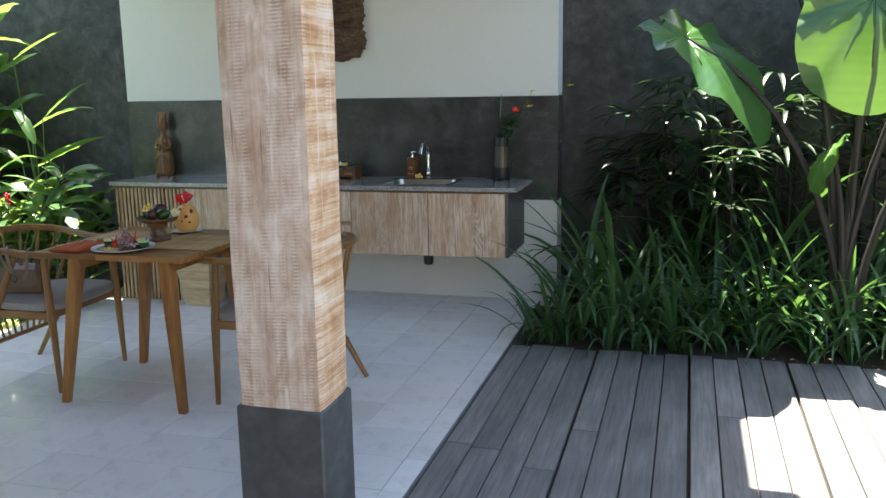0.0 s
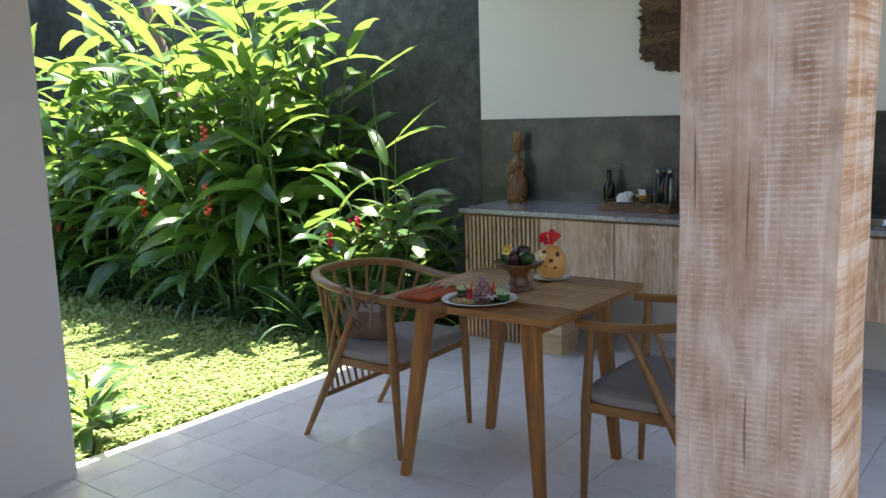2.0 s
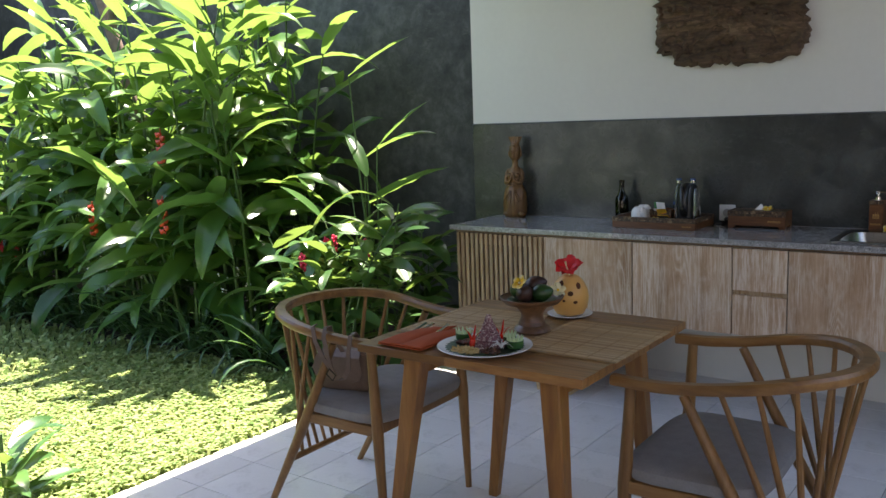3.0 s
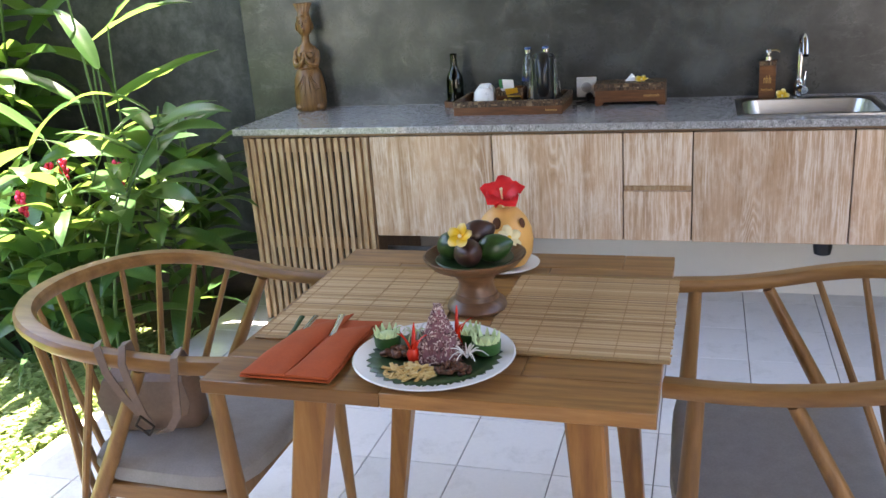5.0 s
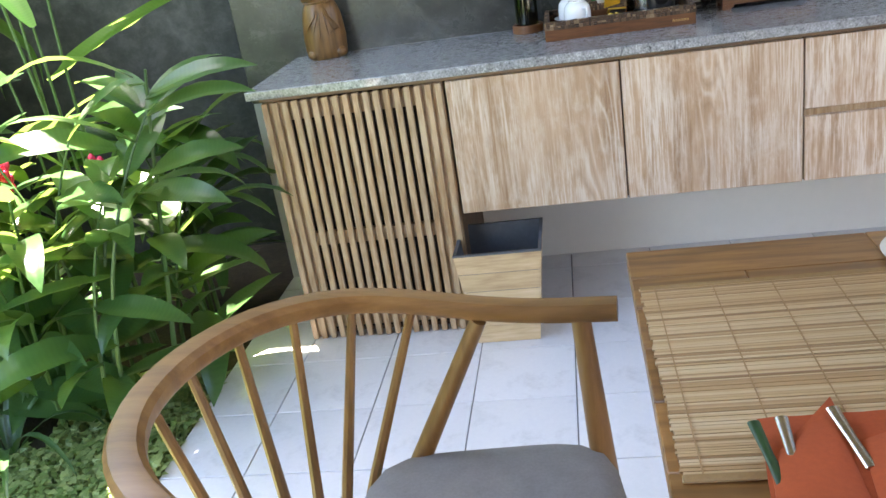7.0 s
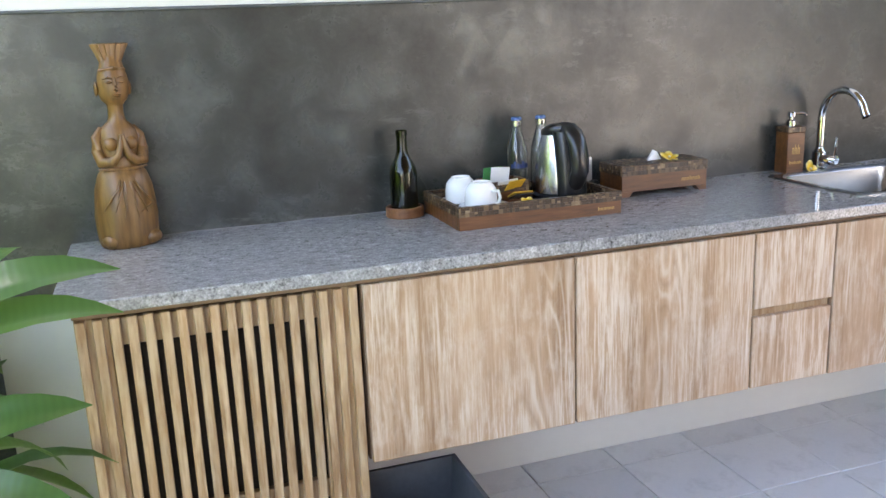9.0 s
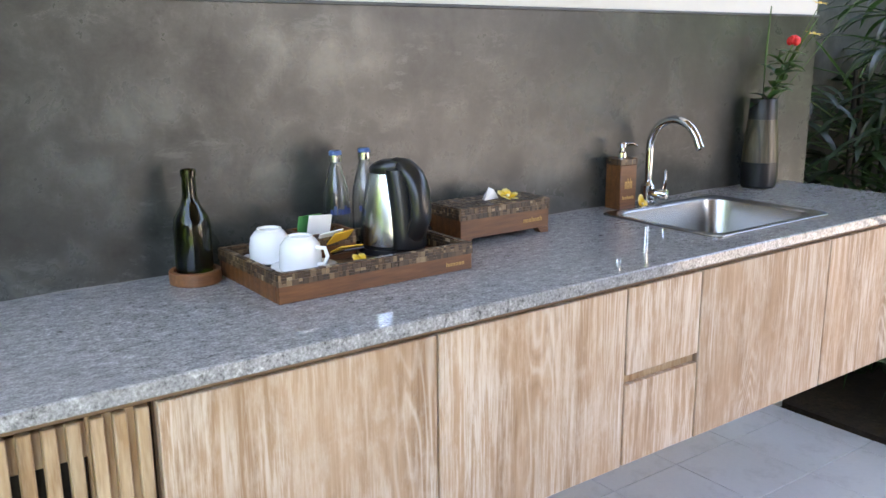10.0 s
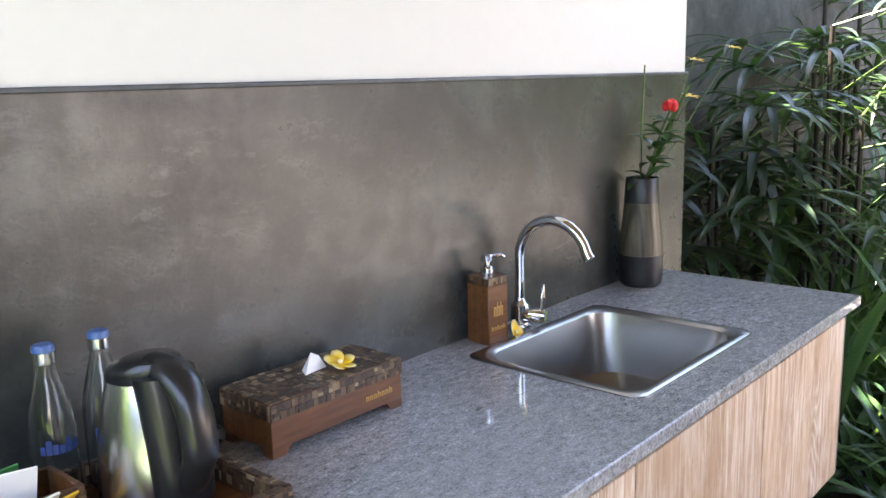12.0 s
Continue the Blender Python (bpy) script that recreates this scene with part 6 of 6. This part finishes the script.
STRAPS = [leaf_mesh("strap_leaf_mesh", STRAP, ln, w, dr, 0.35, 9, "strap", 0.0, 0.0, random.Random(k)) for k, (ln, w, dr) in enumerate(((0.75, 0.036, 0.75), (0.62, 0.034, 1.15), (0.85, 0.034, 0.4), (0.5, 0.03, 1.4)))]


def strap_plant(at, leaves, size, seed, label, group, upward=1.0):
    rnd = random.Random(seed)
    plant = thing("strap_leaf_lily", at, label, "plant", group)
    for k in range(leaves):
        az = rnd.uniform(0, 360)
        shared("leaf", STRAPS[rnd.randrange(4)], plant, leaf_pose((0.03 * math.cos(radians(az)), 0.03 * math.sin(radians(az)), 0), az, rnd.uniform(48, 86) * upward, rnd.uniform(-20, 20), size * rnd.uniform(0.7, 1.1)))
    return plant


rnd = random.Random(61)
protos = [strap_plant((0.9, 6.0, -0.035), 15, 0.95, 201, "dark strap-leaved lily clump beside the deck", "lilies beside the deck"), strap_plant((1.25, 6.05, -0.035), 16, 1.05, 202, "dark strap-leaved lily clump beside the deck", "lilies beside the deck"),
          strap_plant((1.6, 6.0, -0.035), 15, 1.0, 203, "dark strap-leaved lily clump beside the deck", "lilies beside the deck")]
for row, (y, hi) in enumerate(((5.97, 0.8), (6.13, 1.05), (6.32, 1.25), (6.58, 1.45), (6.9, 1.6))):
    x = 0.98 + 0.09 * row
    while x < 4.6:
        m = pose(x + rnd.uniform(-0.05, 0.05), y + rnd.uniform(-0.06, 0.06), -0.035, 0, 0, rnd.uniform(0, 360))
        c = copy_thing(protos[rnd.randrange(3)], m)
        c.scale = (hi * rnd.uniform(0.85, 1.1),) * 3
        x += 0.22 + 0.03 * row
strap_plant((0.80, 5.98, -0.035), 12, 0.62, 204, "small arching strap-leaved plant at the floor's corner", "lilies beside the deck", 0.85)
low = [strap_plant((-3.1, 5.78, -0.03), 24, 0.9, 211, "low arching strap-leaved plant along the lawn", "low plants along the lawn", 0.8), strap_plant((-3.45, 5.82, -0.03), 24, 0.95, 212, "low arching strap-leaved plant along the lawn", "low plants along the lawn", 0.8)]
x = -3.8
while x > -8.6:
    c = copy_thing(low[rnd.randrange(2)], pose(x, 5.88 + rnd.uniform(-0.08, 0.12), -0.03, 0, 0, rnd.uniform(0, 360)))
    c.scale = (rnd.uniform(0.9, 1.25),) * 3
    x -= rnd.uniform(0.22, 0.34)

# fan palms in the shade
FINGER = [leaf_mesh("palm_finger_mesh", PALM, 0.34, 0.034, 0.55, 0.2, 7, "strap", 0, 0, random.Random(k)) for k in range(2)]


def fan_palm(at, canes, height, seed, label):
    rnd = random.Random(seed)
    plant = thing("fan_palm", at, label, "plant", "palms in the bed")
    for k in range(canes):
        base = Vector((rnd.uniform(-0.2, 0.2), rnd.uniform(-0.12, 0.12), 0))
        h = height * rnd.uniform(0.55, 1.0)
        part("cane", bar([base, base + Vector((0.02, 0, h * 0.5)), base + Vector((0.0, 0, h))], [0.014, 0.013, 0.01], 7), DARKSTALK, plant)
        for j in range(5):
            az = rnd.uniform(0, 360)
            a = radians(az)
            start = base + Vector((0, 0, h * (0.6 + 0.1 * j)))
            end = start + Vector((0.30 * math.cos(a), 0.30 * math.sin(a), rnd.uniform(0.06, 0.2)))
            part("stalk", bar([start, end], [0.004, 0.003], 5), STALK, plant)
            for q in range(8):
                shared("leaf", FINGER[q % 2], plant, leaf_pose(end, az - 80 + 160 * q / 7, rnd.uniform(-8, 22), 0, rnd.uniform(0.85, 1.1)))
    return plant


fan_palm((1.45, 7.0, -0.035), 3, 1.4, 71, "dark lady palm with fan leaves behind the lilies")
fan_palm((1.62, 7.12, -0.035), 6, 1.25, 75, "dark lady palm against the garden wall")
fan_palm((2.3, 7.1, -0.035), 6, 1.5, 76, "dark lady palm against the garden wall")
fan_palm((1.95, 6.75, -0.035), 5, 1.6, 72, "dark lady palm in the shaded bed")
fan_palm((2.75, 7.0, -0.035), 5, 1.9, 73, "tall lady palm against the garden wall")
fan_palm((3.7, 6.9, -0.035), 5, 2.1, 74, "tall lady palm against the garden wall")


# elephant ear
def ear_leaf(seed, length, width):
    """A heart-shaped leaf with two lobes and a wavy edge, stalk at the origin, tip along +x."""
    rnd = random.Random(seed)
    bm = bmesh.new()
    n, rows = 64, []
    for k in range(n):
        a = 2 * math.pi * k / n
        c, s = math.cos(a), math.sin(a)
        r = (0.50 + 0.50 * max(0, c) ** 1.6) * length if c > 0 else (0.50 - 0.28 * max(0.0, -c - 0.75) / 0.25 + 0.02) * length * (1 - 0.12 * abs(c))
        x, y = r * c, r * s * width / length
        wv = 0.035 * length * math.sin(9 * a + seed) + 0.02 * length * math.sin(17 * a + 2 * seed)
        row = []
        for t in (0.0, 0.35, 0.7, 1.0):
            px, py = x * t, y * t
            row.append((px, py, -0.45 * px * px / length * (1 if px > 0 else 0.6) + 0.22 * abs(py) - 0.3 * py * py / length + wv * t * t + 0.012 * length * abs(math.sin(9 * a)) * t * (1.2 - t)))
        rows.append([bm.verts.new(p) for p in row[1:]])
    mid = bm.verts.new((0, 0, 0))
    for k in range(n):
        a, b = rows[k], rows[(k + 1) % n]
        bm.faces.new((mid, a[0], b[0]))
        for j in range(2):
            bm.faces.new((a[j], a[j + 1], b[j + 1], b[j]))
    for k in range(9):
        a = -2.2 + 4.4 * k / 8
        ex = 0.62 * length * math.cos(a) if math.cos(a) > 0 else 0.42 * length * math.cos(a)
        ey = 0.42 * width * math.sin(a)
        pts = [(ex * t, ey * t, -0.45 * (ex * t) ** 2 / length + 0.22 * abs(ey * t) - 0.3 * (ey * t) ** 2 / length - 0.004) for t in (0, 0.33, 0.66, 1.0)]
        tube(bm, pts, [0.006, 0.005, 0.004, 0.002], 5)
    me = bpy.data.meshes.new("elephant_ear_mesh")
    bmesh.ops.recalc_face_normals(bm, faces=bm.faces)
    bm.to_mesh(me)
    bm.free()
    me.materials.append(EAR)
    me.shade_smooth()
    return me


EARS = [ear_leaf(1, 0.46, 0.55), ear_leaf(4, 0.42, 0.5)]
ear = thing("elephant_ear", (2.48, 6.12, -0.035), "elephant-ear plant with huge sunlit heart-shaped leaves", "plant")
for k, (tip, az, rise, roll, size) in enumerate((((-0.88, -0.2, 1.74), -8, -29, 12, 1.4), ((0.02, -0.2, 1.92), -80, -72, 6, 1.3), ((-0.45, 0.25, 2.25), 175, 5, 0, 1.0), ((0.55, -0.15, 2.0), -60, -60, 0, 1.4), ((0.2, 0.15, 2.35), -20, -15, 0, 1.2), ((-0.12, -0.15, 1.15), -140, -40, 30, 0.55), ((0.7, 0.0, 1.5), 10, -30, 0, 1.2))):
    part("leaf_stalk", bar(bezier((0.05 * math.cos(k), 0.05 * math.sin(k), 0), (tip[0] * 0.15, tip[1] * 0.15, tip[2] * 0.8), tip, 8), [0.026 - 0.002 * i for i in range(9)], 8), DARKSTALK, ear, "dark purple-brown leaf stalk")
    shared("leaf", EARS[k % 2], ear, leaf_pose(tip, az, rise, roll, size))

rnd = random.Random(58)
bm = bmesh.new()
for cx, cy, cz in ((-3.75, 5.98, 0.42), (-4.1, 5.98, 0.45), (-4.75, 5.95, 0.42), (-5.2, 5.95, 0.4)):
    for _ in range(13):
        p = (cx + rnd.gauss(0, 0.12), cy + rnd.gauss(0, 0.05), cz + rnd.gauss(0, 0.06))
        for _k in range(3):
            blob(bm, (p[0] + rnd.uniform(-0.012, 0.012), p[1], p[2] + rnd.uniform(-0.012, 0.012)), (0.006, 0.006, 0.004), 6, 4)
bl = part("white_blossom_sprays", bm, PORCELAIN)
tagged(bl, "scattered tiny white blossoms among the low plants", "blossom", "", "stuff")
rosette = thing("broad_leaf_lily", (-6.55, 5.95, -0.03), "sunlit pale green rosette plant at the bed's edge", "plant")
part("stem", bar([(0, 0, 0), (0.02, 0, 0.5), (0, 0, 1.0)], 0.014, 7), STALK, rosette)
for k in range(46):
    shared("leaf", GINGERS[k % 3], rosette, leaf_pose((0.0, 0, 0.35 + 0.016 * k), 137.5 * k, rnd.uniform(-10, 40), 0, rnd.uniform(1.0, 1.35)))

# small shrub at the end of the white wall
shrub = thing("low_shrub", (-2.80, 3.92, -0.022), "low dark-leaved shrub at the end of the white wall", "plant")
rnd = random.Random(91)
for k in range(26):
    az = rnd.uniform(0, 360)
    shared("leaf", GINGERS[rnd.randrange(3)], shrub, leaf_pose((0.05 * math.cos(radians(az)), 0.05 * math.sin(radians(az)), rnd.uniform(0.02, 0.30)), az, rnd.uniform(-5, 35), rnd.uniform(-20, 20), rnd.uniform(0.7, 1.0)))
part("stem", bar([(0, 0, 0), (0.01, 0, 0.32)], 0.008, 6), STALK, shrub)
# a slender tree trunk behind the heliconias
tree = thing("tree", (-5.5, 6.75, -0.03), "slender leaning tree trunk among the heliconias", "tree")
part("trunk", bar(bezier((0, 0, 0), (-0.1, 0, 1.4), (-0.7, -0.1, 2.9), 8), [0.075 - 0.004 * i for i in range(9)], 10), BARK, tree)
for k, (a, b) in enumerate((((-0.2, -0.03, 1.6), (-0.5, -0.1, 2.2)), ((-0.45, -0.07, 2.3), (-0.2, -0.2, 2.9)))):
    part("limb", bar([a, b], [0.035, 0.02], 8), BARK, tree)
rnd = random.Random(95)
for k in range(60):
    p = Vector((-0.5 + rnd.uniform(-0.6, 0.5), rnd.uniform(-0.4, 0.3), 2.75 + rnd.uniform(-0.4, 0.35)))
    shared("leaf", HELI[rnd.randrange(4)], tree, leaf_pose(p, rnd.uniform(0, 360), rnd.uniform(-30, 40), rnd.uniform(-30, 30), 0.35))

# the lawn's blades, thicker near the terrace
rnd = random.Random(15)
verts, faces = [], []


def blades(count, x0, x1, y0, y1, size):
    for _ in range(count):
        x, y = rnd.uniform(x0, x1), rnd.uniform(y0, y1)
        a, s = rnd.uniform(0, 2 * math.pi), size * rnd.uniform(0.6, 1.3)
        c, d = math.cos(a), math.sin(a)
        lean = rnd.uniform(0.4, 1.2) * s
        w = 0.16 * s + 0.002
        i = len(verts)
        z = -0.022
        verts.extend(((x - d * w * 0.6, y + c * w * 0.6, z), (x + d * w * 0.6, y - c * w * 0.6, z), (x + c * lean * 0.5 + d * w, y + d * lean * 0.5 - c * w, z + s * 0.7), (x + c * lean * 0.5 - d * w, y + d * lean * 0.5 + c * w, z + s * 0.7), (x + c * lean, y + d * lean, z + s * 0.75)))
        faces.extend(((i, i + 1, i + 2, i + 3), (i + 3, i + 2, i + 4)))


blades(30000, -4.6, -2.545, 3.0, 5.75, 0.05)
blades(16000, -8.9, -4.6, 2.6, 5.75, 0.06)
blades(2500, -2.95, -2.54, 5.2, 6.1, 0.05)
me = bpy.data.meshes.new("grass")
me.from_pydata(verts, [], faces)
me.materials.append(GRASS)
tagged(new("grass", me), "short broad-bladed green lawn grass in sun and shade", "grass", "", "stuff")

# ---- floor tiles and deck boards ----
PITCH = 0.287
tile_meshes = {}


def tile(x0, x1, y0, y1):
    key = (round(x1 - x0, 3), round(y1 - y0, 3))
    if key not in tile_meshes:
        w, h = key[0] / 2 - 0.0016, key[1] / 2 - 0.0016
        bm = loft(bmesh.new(), [[(-w, -h, -0.006), (w, -h, -0.006), (w, h, -0.006), (-w, h, -0.006)], [(-w, -h, -0.0012), (w, -h, -0.0012), (w, h, -0.0012), (-w, h, -0.0012)], [(-w + 0.0012, -h + 0.0012, 0), (w - 0.0012, -h + 0.0012, 0), (w - 0.0012, h - 0.0012, 0), (-w + 0.0012, h - 0.0012, 0)]])
        me = bpy.data.meshes.new("floor_tile")
        bm.to_mesh(me)
        bm.free()
        me.materials.append(TILE)
        tile_meshes[key] = me
    rz = rnd.uniform(-0.0006, 0.0004)
    shared("floor_tile", tile_meshes[key], floor, pose((x0 + x1) / 2, (y0 + y1) / 2, rz))


xs = [-2.53] + [-1.143 + PITCH * k for k in range(-5, 8) if -2.5 < -1.143 + PITCH * k < 0.64] + [0.673]
ys = [0.0] + [5.31 + PITCH * k for k in range(-18, 6)] + [WALL_Y]
ys = sorted(y for y in ys if 0.0 <= y <= WALL_Y)
for a, b in zip(xs, xs[1:]):
    for c, d in zip(ys, ys[1:]):
        if b - a > 0.03 and d - c > 0.03:
            tile(a, b, c, d)
structure(part("floor_south", solid(-2.39, 0.673, -2.2, 0.0, -0.006, -0.0005), TILE), "smooth pale cement floor", "floor")

rnd = random.Random(33)
plank_meshes = {}
x, k = 0.684, 0
while x < 5.9:
    w = 0.128 if k % 2 else 0.118
    ends = [-2.2, rnd.uniform(0.2, 1.6), rnd.uniform(3.0, 5.2), 5.83 + (0.02 if k % 3 else -0.01)]
    for a, b in zip(ends, ends[1:]):
        key = (w, round(b - a, 2))
        if key not in plank_meshes:
            h, l = w / 2 - 0.0028, key[1] / 2 - 0.0015
            bm = loft(bmesh.new(), [[(-h, -l, -0.028), (h, -l, -0.028), (h, l, -0.028), (-h, l, -0.028)], [(-h, -l, -0.003), (h, -l, -0.003), (h, l, -0.003), (-h, l, -0.003)], [(-h + 0.003, -l + 0.002, 0), (h - 0.003, -l + 0.002, 0), (h - 0.003, l - 0.002, 0), (-h + 0.003, l - 0.002, 0)]])
            me = bpy.data.meshes.new("deck_board")
            bm.to_mesh(me)
            bm.free()
            me.materials.append(DECK)
            plank_meshes[key] = me
        shared("deck_board", plank_meshes[key], deck_base, pose(x + w / 2, (a + b) / 2, -0.012 + rnd.uniform(-0.003, 0.002), 0, rnd.uniform(-0.6, 0.6), 0))
    x += w + (0.009 if k % 4 == 3 else 0.0)
    k += 1
